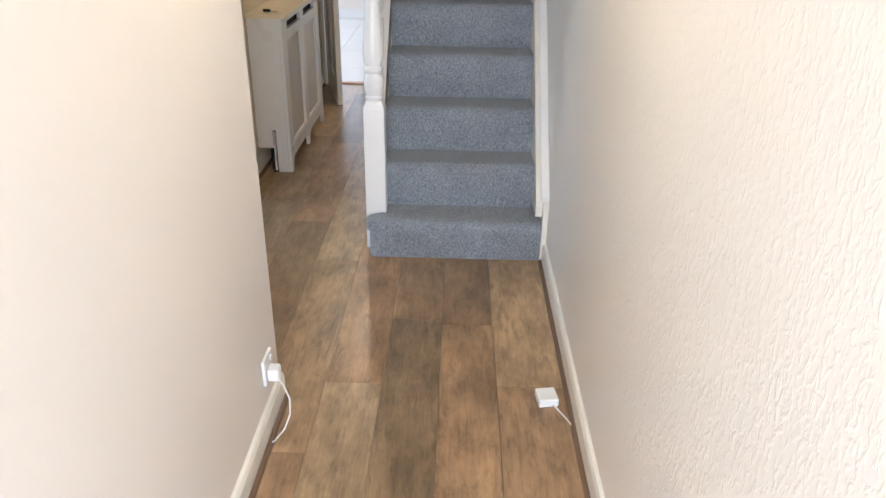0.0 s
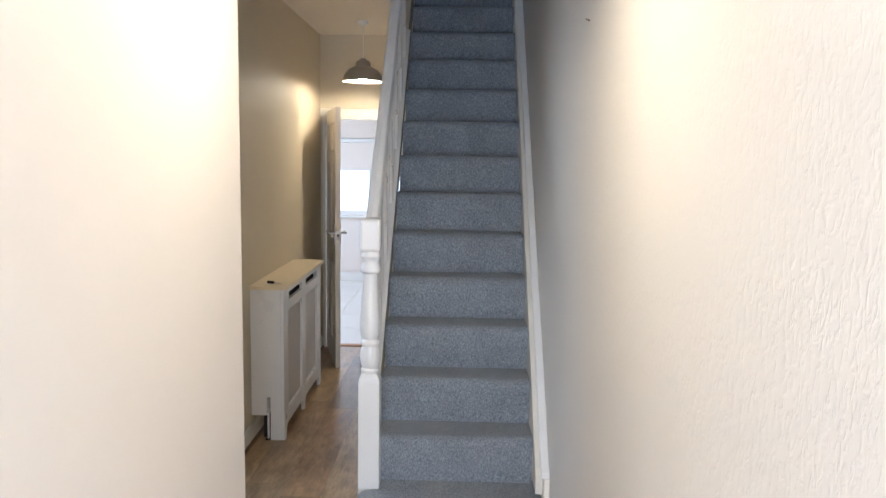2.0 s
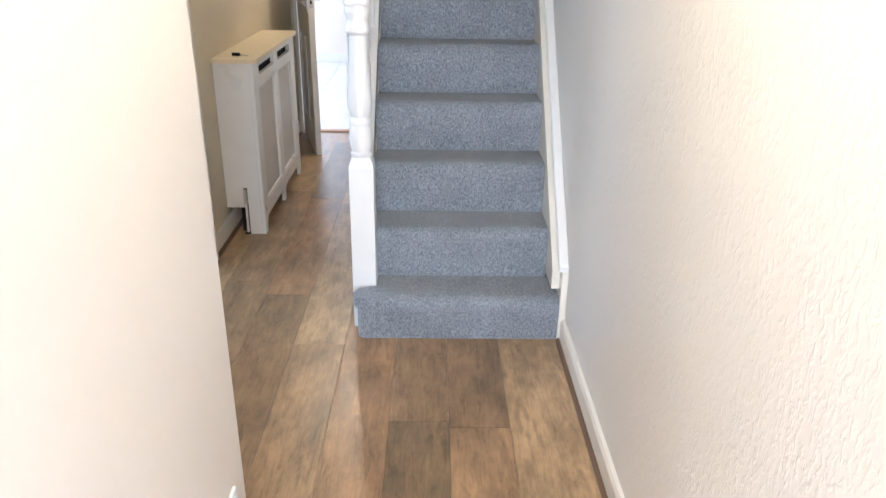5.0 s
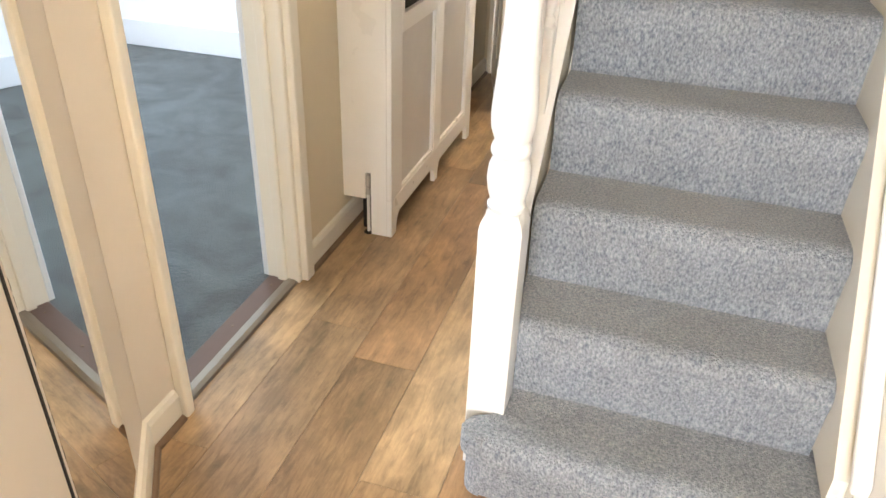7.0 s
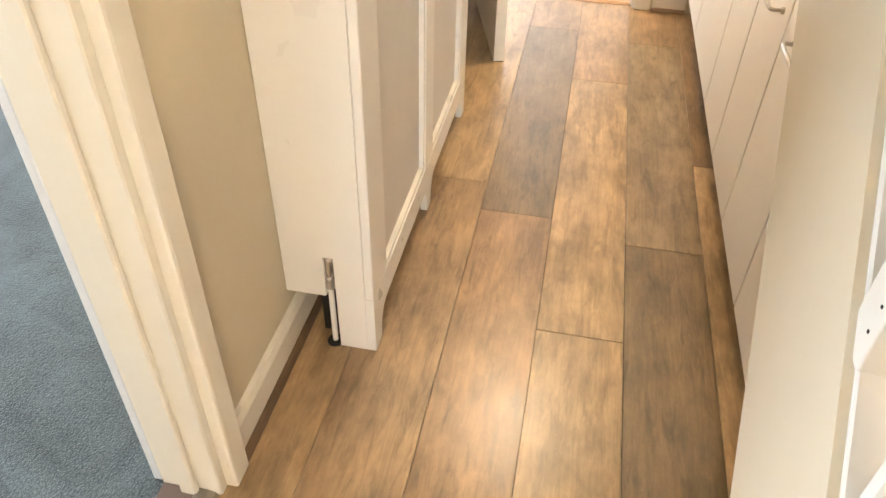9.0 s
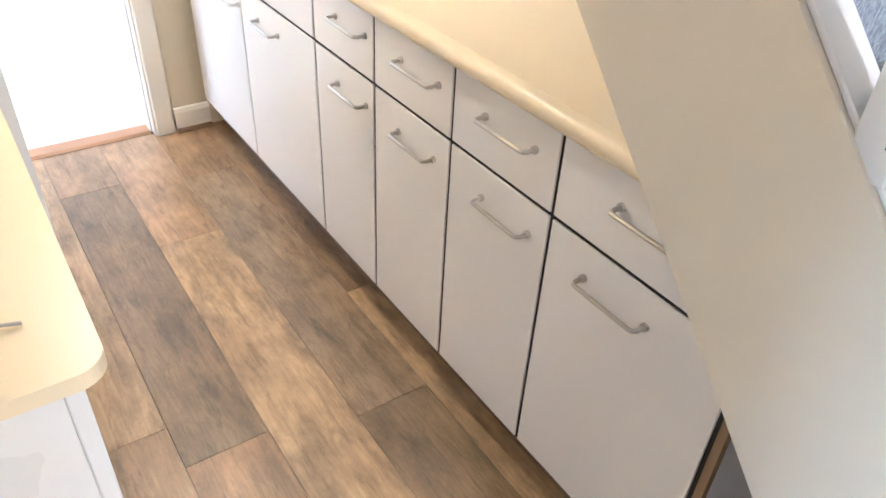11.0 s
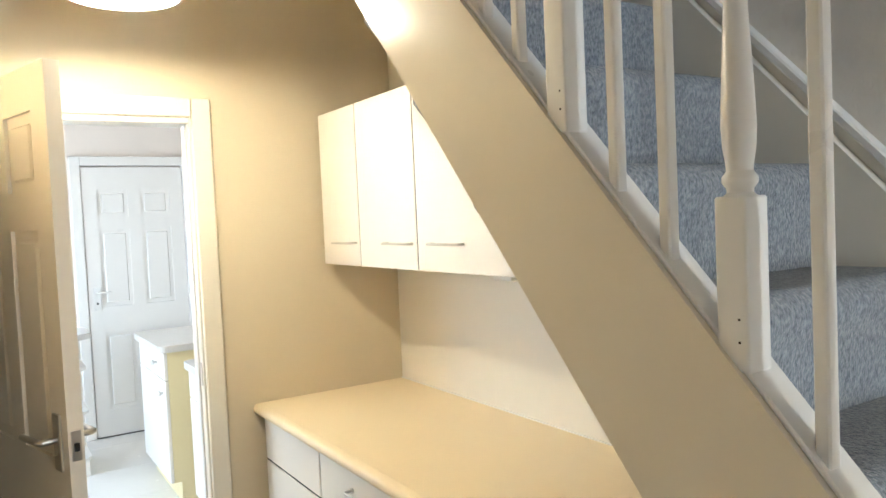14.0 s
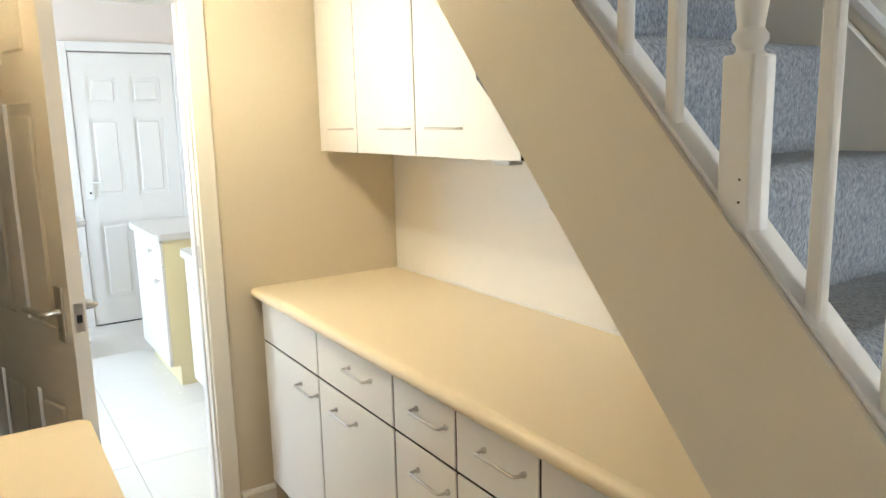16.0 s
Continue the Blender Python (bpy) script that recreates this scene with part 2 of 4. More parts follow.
M_KWALL = material("peach_white_kitchen_wall", (0.82, 0.74, 0.67), 0.6, vary=0.02, scale=1.5, grain=80, bump=0.05)
M_YELLOW = material("pale_yellow_panel", (0.80, 0.70, 0.42), 0.4, vary=0.03, grain=60, bump=0.03)
M_KTOP = material("pale_grey_worktop", (0.62, 0.60, 0.57), 0.35, vary=0.12, scale=30, grain=160, bump=0.02)
# lounge trim white with its bluish shade mixed into the colour
M_SHADED_TRIM = material("shadowed_white_skirting", (0.74, 0.76, 0.79), 0.35, vary=0.03)
M_LOUNGE = material("white_lounge_wall", (0.80, 0.81, 0.82), 0.7, vary=0.02, scale=1.5)
M_SLAB = material("wood_underlay", (0.05, 0.035, 0.025), 0.8)
M_WOODBAR = material("wooden_threshold", (0.42, 0.23, 0.12), 0.4, vary=0.25, scale=5, grain=40, stretch=(0.2, 1, 1))
M_DOOR = material("white_painted_door", (0.80, 0.74, 0.64), 0.32, vary=0.02, scale=2, grain=40, bump=0.08)
M_GLASS = glass_material()
M_MESH = material("pale_grille_mesh", (0.66, 0.63, 0.60), 0.5, vary=0.1, scale=8, grain=120)


# ---------------------------------------------------------------- mesh helpers
def finish(name, bm, mat, parent=None, label="", smooth=False):
    me = bpy.data.meshes.new(name)
    bmesh.ops.recalc_face_normals(bm, faces=bm.faces)
    bm.to_mesh(me)
    bm.free()
    me.materials.append(mat)
    if smooth:
        for f in me.polygons:
            f.use_smooth = True
        me.set_sharp_from_angle(angle=radians(40))
    ob = new(name, me)
    if parent is not None:
        ob.parent = parent
    if label:
        tagged(ob, label)
    return ob


def part(name, bm, mat, parent, label="", smooth=False):
    return finish(name, bm, mat, parent, label, smooth)


def add_box(bm, x0, x1, y0, y1, z0, z1, bevel=0.0, seg=1):
    r = bmesh.ops.create_cube(bm, size=1)
    vs = r["verts"]
    for v in vs:
        v.co = Vector(((x0 + x1) / 2 + v.co.x * (x1 - x0), (y0 + y1) / 2 + v.co.y * (y1 - y0), (z0 + z1) / 2 + v.co.z * (z1 - z0)))
    if bevel:
        es = list({e for v in vs for e in v.link_edges})
        bmesh.ops.bevel(bm, geom=es, offset=bevel, segments=seg, affect="EDGES", profile=0.5)
    return bm


def box(x0, x1, y0, y1, z0, z1, bevel=0.0, seg=1):
    return add_box(bmesh.new(), x0, x1, y0, y1, z0, z1, bevel, seg)


def boxes(*rows):
    bm = bmesh.new()
    for r in rows:
        add_box(bm, *r)
    return bm


def prism(points, axis, a, b, bevel=0.0):
    """A solid from an outline in the two other axes (in x, y, z order), swept along axis from a to b."""
    bm = bmesh.new()

    def place(p, s):
        c = list(p)
        c.insert("xyz".index(axis), s)
        return bm.verts.new(c)
    lo, hi = [place(p, a) for p in points], [place(p, b) for p in points]
    bm.faces.new(lo)
    bm.faces.new(hi[::-1])
    for i in range(len(points)):
        j = (i + 1) % len(points)
        bm.faces.new((lo[i], hi[i], hi[j], lo[j]))
    if bevel:
        bmesh.ops.bevel(bm, geom=list(bm.edges), offset=bevel, segments=1, affect="EDGES")
    return bm


def add_lathe(bm, profile, cx, cy, seg=24):
    rings = []
    for r, z in profile:
        rings.append([bm.verts.new((cx + r * math.cos(6.28318 * i / seg), cy + r * math.sin(6.28318 * i / seg), z)) for i in range(seg)])
    for a, b in zip(rings, rings[1:]):
        for i in range(seg):
            j = (i + 1) % seg
            bm.faces.new((a[i], a[j], b[j], b[i]))
    for ring in (rings[0], rings[-1]):
        if (ring[0].co - ring[seg // 2].co).length > 1e-5:
            bm.faces.new(ring)
    return bm


def lathe(profile, cx=0, cy=0, seg=24):
    return add_lathe(bmesh.new(), profile, cx, cy, seg)


def tube(points, r, seg=10):
    """A round bar along points."""
    bm = bmesh.new()
    pts = [Vector(p) for p in points]
    rings = []
    for i, p in enumerate(pts):
        d = (pts[min(i + 1, len(pts) - 1)] - pts[max(i - 1, 0)]).normalized()
        side = d.cross(Vector((0.31, 0.17, 0.93))).normalized()
        up = d.cross(side)
        rings.append([bm.verts.new(p + r * (math.cos(6.28318 * k / seg) * side + math.sin(6.28318 * k / seg) * up)) for k in range(seg)])
    for a, b in zip(rings, rings[1:]):
        for k in range(seg):
            bm.faces.new((a[k], a[(k + 1) % seg], b[(k + 1) % seg], b[k]))
    bm.faces.new(rings[0])
    bm.faces.new(rings[-1])
    return bm


def thing(name, label, category, group="", kind="", at=(0, 0, 0)):
    ob = new(name)
    ob.location = at
    return tagged(ob, label, category, group, kind)


def structure(name, bm, mat, label, category="wall"):
    return tagged(finish(name, bm, mat), label, category, kind="structure")


# ---------------------------------------------------------------- plan
XR = 0.955           # right wall
XA = -0.018          # near left wall
XB = -0.605          # far left wall
YC = 2.60            # corner where the near left wall turns
BEND = (XB, 3.50)    # where the angled wall meets the far left wall
YE = 6.79            # end wall
H = 2.596            # hall ceiling
DOOR_Y0, DOOR_Y1 = 3.655, 4.315
RISE, GOING, Y0S, N = 0.205, 0.1915, 3.625, 14
LAND = RISE * N
YTOP = Y0S + GOING * (N - 1)


def nosing(y):
    return RISE * (1 + (y - Y0S) / GOING)


# ---------------------------------------------------------------- setting
structure("ground", box(-60, 60, -60, 60, -0.5, -0.12), M_SLAB, "plain dark earth under and around the house", "ground")
sub = structure("floor", box(-0.78, XR, -1.0, YE + 0.1, -0.06, -0.012), M_SLAB, "laminate plank floor in mixed brown, tan and grey boards", "floor")
structure("wall_east", box(XR, XR + 0.11, -1.1, YE + 0.11, 0, 5.3), M_EMBOSS, "cream wall with embossed streaky texture")
structure("wall_kitchen_east", box(1.15, 1.25, YE + 0.11, 10.3, 0, 2.5), M_KWALL, "plain pale kitchen side wall")
structure("wall_west", box(XA - 0.10, XA, -1.1, YC, 0, H), M_SMOOTH, "smooth pale cream hall wall")
dx, dy = BEND[0] - XA, BEND[1] - YC
DL = math.hypot(dx, dy)
ux, uy = dx / DL, dy / DL
nx, ny = uy, -ux
bend = prism([(XA, YC), BEND, (BEND[0] - 0.11, BEND[1]), (XA - 0.10, YC - 0.02)], "z", 0, H)
structure("wall_angled", add_box(bend, XB - 0.10, XB, BEND[1] + 0.001, DOOR_Y0, 0, H), M_WALL, "cream wall set at an angle with a mirror on it")
structure("wall_lounge", boxes((XB - 0.10, XB, DOOR_Y1, YE + 0.1, 0, H), (XB - 0.10, XB, DOOR_Y0, DOOR_Y1, 2.03, H)), M_TAN, "tan painted wall with the lounge doorway")
KX0, KX1, KZ = -0.585, 0.135, 1.945
structure("wall_north", boxes((XB, KX0 - 0.003, YE, YE + 0.11, 0, H), (KX1, XR, YE, YE + 0.11, 0, H), (KX0 - 0.003, KX1, YE, YE + 0.11, KZ, H)), M_TAN, "tan painted end wall with the kitchen doorway")
structure("wall_south", boxes((-0.2, 0.05, -1.1, -1.0, 0, H), (0.90, 1.06, -1.1, -1.0, 0, H), (0.05, 0.90, -1.1, -1.0, 2.2, H)), M_WALL, "wall round the front door")
VX0 = 0.165
structure("ceiling", boxes((-0.80, VX0, -1.1, YE + 0.11, H, LAND - 0.01), (VX0, XR, -1.1, Y0S + 0.03, H, LAND - 0.01), (VX0, XR, YTOP + 0.022, 7.1, H + 0.004, LAND - 0.03)), M_CEIL, "plain pale hall ceiling open over the stairs", "ceiling")

# upstairs shell
structure("wall_upper_south", box(0.0, XR, Y0S - 0.10, Y0S, LAND, 5.2), M_LOUNGE, "dim wall above the stair opening")
structure("wall_upper_west", boxes((0.06, VX0, Y0S, 5.95, LAND - 0.01, 5.2), (0.06, VX0, 5.95, 7.05, 4.9, 5.2)), M_LOUNGE, "dim pale wall beside the upper flight")
structure("wall_upper_north", box(-1.3, XR, 7.05, 7.15, LAND - 0.3, 5.2), M_LOUNGE, "dim pale wall at the head of the stairs")
structure("wall_upper_far_west", boxes((-1.3, -1.2, 5.8, 6.1, LAND, 5.2), (-1.3, -1.2, 6.9, 7.15, LAND, 5.2), (-1.3, -1.2, 6.1, 6.9, LAND, 3.7), (-1.3, -1.2, 6.1, 6.9, 4.7, 5.2)), M_LOUNGE, "unseen landing wall with an opening added for the fill lamp")
structure("wall_upper_east", box(XR, XR + 0.11, YE + 0.11, 7.15, LAND - 0.25, 5.3), M_LOUNGE, "dim pale wall at the head of the stairs")
structure("wall_upper_mid", box(-1.3, 0.06, 5.8, 5.9, LAND, 5.2), M_LOUNGE, "landing side wall")
structure("ceiling_upper", box(-1.3, XR + 0.11, 3.4, 7.15, 5.2, 5.3), M_CEIL, "ceiling over the upper landing", "ceiling")
structure("floor_landing", box(-1.2, VX0, 5.9, 7.05, LAND - 0.01, LAND), M_STAIR, "dark grey carpet on the upper landing", "floor")
up_trim = thing("door_frame", "white door casing at the head of the stairs", "door frame", kind="structure")
part("casing", box(VX0 - 0.12, VX0 + 0.018, 5.95, 6.02, LAND, 4.9, 0.004), M_GLOSS, up_trim)

# lounge shell
structure("floor_lounge", box(-3.4, XB - 0.085, 2.3, 6.9, -0.06, 0.004), M_CARPET, "grey cut pile carpet with brushed patches", "floor")
structure("wall_lounge_north", box(-3.4, XB - 0.10, 6.45, 6.55, 0, 2.5), M_LOUNGE, "white lounge wall in daylight")
structure("wall_lounge_west", boxes((-3.4, -3.3, 2.3, 3.85, 0, 2.5), (-3.4, -3.3, 5.65, 6.8, 0, 2.5), (-3.4, -3.3, 3.85, 5.65, 0, 0.8), (-3.4, -3.3, 3.85, 5.65, 2.2, 2.5)), M_LOUNGE, "white lounge wall with its window opening")
structure("wall_lounge_south", box(-3.4, XA - 0.12, 2.2, 2.3, 0, 2.5), M_LOUNGE, "white lounge wall")
structure("ceiling_lounge", box(-3.4, XB - 0.1, 2.2, 6.9, 2.5, 2.6), M_CEIL, "plain lounge ceiling", "ceiling")
structure("baseboard_lounge", boxes((-3.3, XB - 0.10, 6.432, 6.45, 0.004, 0.17, 0.004), (-3.3, -3.282, 2.3, 6.432, 0.004, 0.17, 0.004)), M_SHADED_TRIM, "white lounge skirting board", "skirting")

# kitchen shell
structure("floor_kitchen", box(-2.3, 1.15, YE + 0.06, 10.2, -0.06, -0.006), M_GROUT, "large white floor tiles", "floor")
structure("wall_kitchen_north", boxes((-2.3, -1.25, 10.2, 10.3, 0, 2.5), (0.03, 1.25, 10.2, 10.3, 0, 2.5), (-1.25, 0.03, 10.2, 10.3, 0, 0.86), (-1.25, 0.03, 10.2, 10.3, 1.86, 2.5)), M_KWALL, "pale peach kitchen end wall")
structure("wall_kitchen_west", boxes((-2.3, -2.2, YE + 0.11, 7.4, 0, 2.5), (-2.3, -2.2, 9.8, 10.2, 0, 2.5), (-2.3, -2.2, 7.4, 9.8, 0, 0.8), (-2.3, -2.2, 7.4, 9.8, 2.2, 2.5)), M_KWALL, "pale unseen kitchen wall with an opening added for the fill lamp")
structure("wall_kitchen_south", boxes((-2.3, XB - 0.1, YE + 0.0, YE + 0.11, 0, 2.5), (XR + 0.11, 1.25, YE, YE + 0.11, 0, 2.5)), M_KWALL, "pale kitchen wall")
structure("ceiling_kitchen", box(-2.3, 1.25, YE + 0.11, 10.3, 2.5, 2.59), M_CEIL, "plain kitchen ceiling", "ceiling")


# skirting boards with a chamfered top and a brown bead at the foot
def skirting(name, p0, p1, n, parent_label, mat=M_TRIM, h=0.095):
    p0, p1, n = Vector(p0), Vector(p1), Vector(n)
    bm = bmesh.new()
    prof = [(0, 0), (0.016, 0), (0.016, h - 0.018), (0.010, h - 0.004), (0, h)]
    a = [bm.verts.new((p0.x + n.x * d, p0.y + n.y * d, z)) for d, z in prof]
    b = [bm.verts.new((p1.x + n.x * d, p1.y + n.y * d, z)) for d, z in prof]
    bm.faces.new(a)
    bm.faces.new(b[::-1])
    for i in range(5):
        bm.faces.new((a[i], b[i], b[(i + 1) % 5], a[(i + 1) % 5]))
    ob = tagged(finish(name, bm, mat), parent_label, "skirting", kind="structure")
    bm = bmesh.new()
    prof = [(0.0165, 0), (0.030, 0), (0.029, 0.006), (0.024, 0.012), (0.0165, 0.015)]
    a = [bm.verts.new((p0.x + n.x * d, p0.y + n.y * d, z)) for d, z in prof]
    b = [bm.verts.new((p1.x + n.x * d, p1.y + n.y * d, z)) for d, z in prof]
    bm.faces.new(a)
    bm.faces.new(b[::-1])
    for i in range(5):
        bm.faces.new((a[i], b[i], b[(i + 1) % 5], a[(i + 1) % 5]))
    part("beading", bm, M_BEAD, ob, "dark brown quarter-round bead")
    return ob


skirting("baseboard_east", (XR, -1.0), (XR, Y0S - 0.01), (-1, 0), "ivory painted skirting board along the textured wall")
skirting("baseboard_west", (XA, -1.0), (XA, YC + 0.006), (1, 0), "ivory painted skirting board on the near wall")
skirting("baseboard_angled", (XA, YC), BEND, (nx, ny), "ivory painted skirting board on the angled wall")
skirting("baseboard_jamb", (XB, BEND[1] - 0.004), (XB, DOOR_Y0 - 0.035), (1, 0), "short ivory skirting beside the lounge doorway")
skirting("baseboard_lounge_wall", (XB, DOOR_Y1 + 0.055), (XB, YE), (1, 0), "ivory skirting board along the tan wall")
skirting("baseboard_north", (0.205, YE), (0.34, YE), (0, -1), "ivory skirting board on the end wall")


# ---------------------------------------------------------------- lounge doorway
frame_l = thing("door_1", "ivory painted doorway casing with the lounge door removed", "doorway", kind="structure")
for y0, y1, s in ((DOOR_Y0 - 0.030, DOOR_Y0 + 0.002, 1), (DOOR_Y1 - 0.002, DOOR_Y1 + 0.05, -1)):
    part("architrave", box(XB, XB + (0.030 if s > 0 else 0.034), y0, y1, 0, 2.07, 0.006, 2), M_TRIM, frame_l)
part("architrave", box(XB, XB + 0.030, DOOR_Y0 - 0.03, DOOR_Y1 + 0.05, 2.07, 2.12, 0.006, 2), M_TRIM, frame_l)
part("door_lining", box(XB - 0.105, XB + 0.012, DOOR_Y0, DOOR_Y0 + 0.022, 0, 2.03, 0.003), M_TRIM, frame_l)
part("door_lining", box(XB - 0.105, XB + 0.012, DOOR_Y1 - 0.022, DOOR_Y1, 0, 2.03, 0.003), M_TRIM, frame_l)
part("door_lining", box(XB - 0.105, XB + 0.012, DOOR_Y0 + 0.022, DOOR_Y1 - 0.022, 2.005, 2.03, 0.003), M_TRIM, frame_l)
for y in (DOOR_Y0 + 0.022, DOOR_Y1 - 0.036):
    part("door_stop", box(XB - 0.062, XB - 0.030, y, y + 0.014, 0, 2.0, 0.003), M_TRIM, frame_l)
for y in (DOOR_Y0 - 0.02, DOOR_Y1 + 0.012):
    part("side_casing", box(XB - 0.125, XB - 0.106, y - 0.03, y + 0.05, 0.004, 2.05, 0.003), M_SHADED_TRIM, frame_l)
bar = thing("threshold_strip", "aluminium and bronze door bar between carpet and laminate", "threshold")
part("metal_nosing", prism([(XB - 0.035, 0.001), (XB + 0.004, 0.001), (XB + 0.000, 0.008), (XB - 0.014, 0.012), (XB - 0.035, 0.013)], "y", DOOR_Y0 + 0.001, DOOR_Y1 - 0.001), M_ALU, bar, "polished aluminium nosing")
part("plate", box(XB - 0.100, XB - 0.036, DOOR_Y0 + 0.023, DOOR_Y1 - 0.023, 0.0045, 0.010, 0.001), M_BRONZE, bar, "dull bronze plate")
for y in (3.74, 4.0, 4.24):
    part("screw", lathe([(0.0045, 0.010), (0.0045, 0.0112), (0.002, 0.0118)], XB - 0.066, y, 10), M_BEAD, bar)

# mirror on the angled wall
MS0, MS1 = 0.50, 0.87
mir = thing("wall_mirror", "frameless upright mirror with a worn dark edge on the angled wall", "mirror")


def on_angle(s, d):
    return (XA + ux * s + nx * d, YC + uy * s + ny * d)


def slab(s0, s1, d0, d1, z0, z1):
    return prism([on_angle(s0, d0), on_angle(s1, d0), on_angle(s1, d1), on_angle(s0, d1)], "z", z0, z1)


part("glass", slab(MS0, MS1, 0.003, 0.0070, 0.14, 1.60), M_MIRROR, mir, "silvered glass")
part("backing", slab(MS0 - 0.003, MS1 + 0.001, 0.0, 0.0029, 0.137, 1.603), M_DARK, mir, "dark backing board")
rng = random.Random(4)
wear = bmesh.new()
for i in range(60):
    z, w, hgt = rng.uniform(0.14, 1.58), rng.uniform(0.001, 0.0035), rng.uniform(0.006, 0.03)
    c = [on_angle(MS0, 0.0072), on_angle(MS0 + w, 0.0072)]
    vs = [wear.verts.new((*c[0], z)), wear.verts.new((*c[1], z + hgt * 0.3)), wear.verts.new((*c[1], z + hgt * 0.7)), wear.verts.new((*c[0], z + hgt))]
    wear.faces.new(vs)
tagged(part("edge_wear", wear, M_DARK, mir, "flaked silvering along the edge"), kind="stuff")

# ---------------------------------------------------------------- staircase
stairs = thing("staircase", "steep straight staircase with blue-grey carpet and white timber", "staircase")


def step_mesh(k):
    """One carpeted step: rounded, overhanging nosing and a riser."""
    y, z = Y0S + GOING * (k - 1), RISE * k - 0.026 * (1 - k / N)
    last = k == N
    back = y + GOING + (0.75 if last else 0.026)
    foot = 0.0 if k == 1 else z - RISE - 0.014
    out = [(y + 0.004, foot), (y - 0.006, z - 0.085)]
    for i in range(9):
        a = radians(-12 + i * 102 / 8)
        out.append((y + 0.030 - 0.044 * math.cos(a), z - 0.044 + 0.044 * math.sin(a)))
    out += [(y + 0.05, z), (back, z - 0.001), (back, z - 0.06), (y + 0.03, foot)]
    left = 0.205 if k > 1 else 0.203
    bm = prism(out, "x", left, 0.930 if k == 1 else 0.900)
    return bm


for k in range(1, N + 1):
    st = part("stair_step", step_mesh(k), M_STAIR, stairs, smooth=True)
# bottom step bullnose end
bull = [(0.203, 3.716)] + [(0.203 - 0.045 * math.sin(radians(a)), 3.716 - 0.0455 - 0.0455 * -math.cos(radians(a))) for a in range(0, 181, 20)] + [(0.203, Y0S)]
part("bottom_step_end", prism(bull, "z", 0, RISE - 0.036, 0.0), M_STAIR, stairs, smooth=True)
bull2 = [(x if x >= 0.2 else x - 0.014, y - (0.016 if y < 3.65 else 0)) for x, y in bull]
part("bottom_nosing_end", prism(bull2, "z", RISE - 0.078, RISE - 0.0245, 0.010), M_STAIR, stairs, smooth=True)

# strings
SX0, SX1 = 0.150, 0.198
SLOPE = RISE / GOING


def string_top(y):
    return nosing(y) + 0.098


ys, ye = 3.80, 5.62
part("outer_string", prism([(ys, string_top(ys)), (5.92, string_top(5.92)), (6.2, string_top(5.92)), (6.2, 2.70), (6.08, 2.665), (3.80, 0.110)], "x", SX0, SX1), M_STRING, stairs, "beige gloss painted string board")
part("string_capping", prism([(ys, string_top(ys)), (ye, string_top(ye)), (ye, string_top(ye) + 0.010), (ys, string_top(ys) + 0.010)], "x", SX0 + 0.008, SX1 + 0.014, 0.002), M_GLOSS, stairs, "white capping rail")
part("wall_string", prism([(Y0S - 0.012, 0), (Y0S - 0.012, nosing(Y0S) + 0.085), (YTOP - 0.05, nosing(YTOP - 0.05) + 0.085), (YTOP + 0.02, LAND + 0.13), (YTOP + 0.2, LAND + 0.13), (YTOP + 0.2, LAND - 0.1), (4.1, 0)], "x", 0.9305, XR, 0.003), M_TRIM, stairs, "ivory wall string")
part("string_facing", prism([(Y0S + 0.03, RISE + 0.0015), (Y0S + 0.03, nosing(Y0S) + 0.075), (YTOP - 0.02, nosing(YTOP - 0.02) + 0.075), (YTOP - 0.02, LAND - 0.19), (4.0, RISE + 0.0015)], "x", 0.9005, 0.930), M_TRIM, stairs, "ivory painted inner face of the string")
part("string_moulding", prism([(Y0S - 0.014, nosing(Y0S) + 0.086), (YTOP - 0.05, nosing(YTOP - 0.05) + 0.086), (YTOP - 0.05, nosing(YTOP - 0.05) + 0.113), (Y0S - 0.014, nosing(Y0S) + 0.113)], "x", 0.917, XR - 0.001, 0.004), M_GLOSS, stairs, "white moulded upper edge")
part("soffit", prism([(3.95, nosing(3.95) - 0.276), (5.95, nosing(5.95) - 0.276), (6.06, H - 0.003), (6.14, H - 0.003), (6.14, H + 0.003), (6.06, H + 0.003), (5.95, nosing(5.95) - 0.270), (3.95, nosing(3.95) - 0.270)], "x", SX1, 0.9305), M_WALL, stairs, "painted underside of the flight")

# newel: square foot with sloped shoulder, turned middle, square head
NXc, NYc, NH = 0.1835, 3.765, 0.0455


def turned(cx, cy, z0, z1, r, seg=20):
    """Turned length between two square blocks: rings, bulb, vase and slim neck."""
    h = z1 - z0
    prof = [(0.95, 0), (0.80, 0.02), (0.90, 0.03), (0.93, 0.045), (0.80, 0.06), (0.95, 0.10), (1.03, 0.15), (0.97, 0.20), (0.80, 0.235), (0.92, 0.25), (0.95, 0.265),
            (0.90, 0.28), (0.78, 0.295), (0.98, 0.34), (1.04, 0.39), (1.0, 0.45), (0.88, 0.57), (0.78, 0.70), (0.74, 0.81), (0.76, 0.82), (1.0, 0.835), (1.04, 0.85),
            (0.95, 0.875), (0.82, 0.905), (0.85, 0.93), (1.0, 0.95), (1.04, 0.965), (0.95, 0.985), (0.95, 1.0)]
    return lathe([(r * a, z0 + h * b) for a, b in prof], cx, cy, seg)


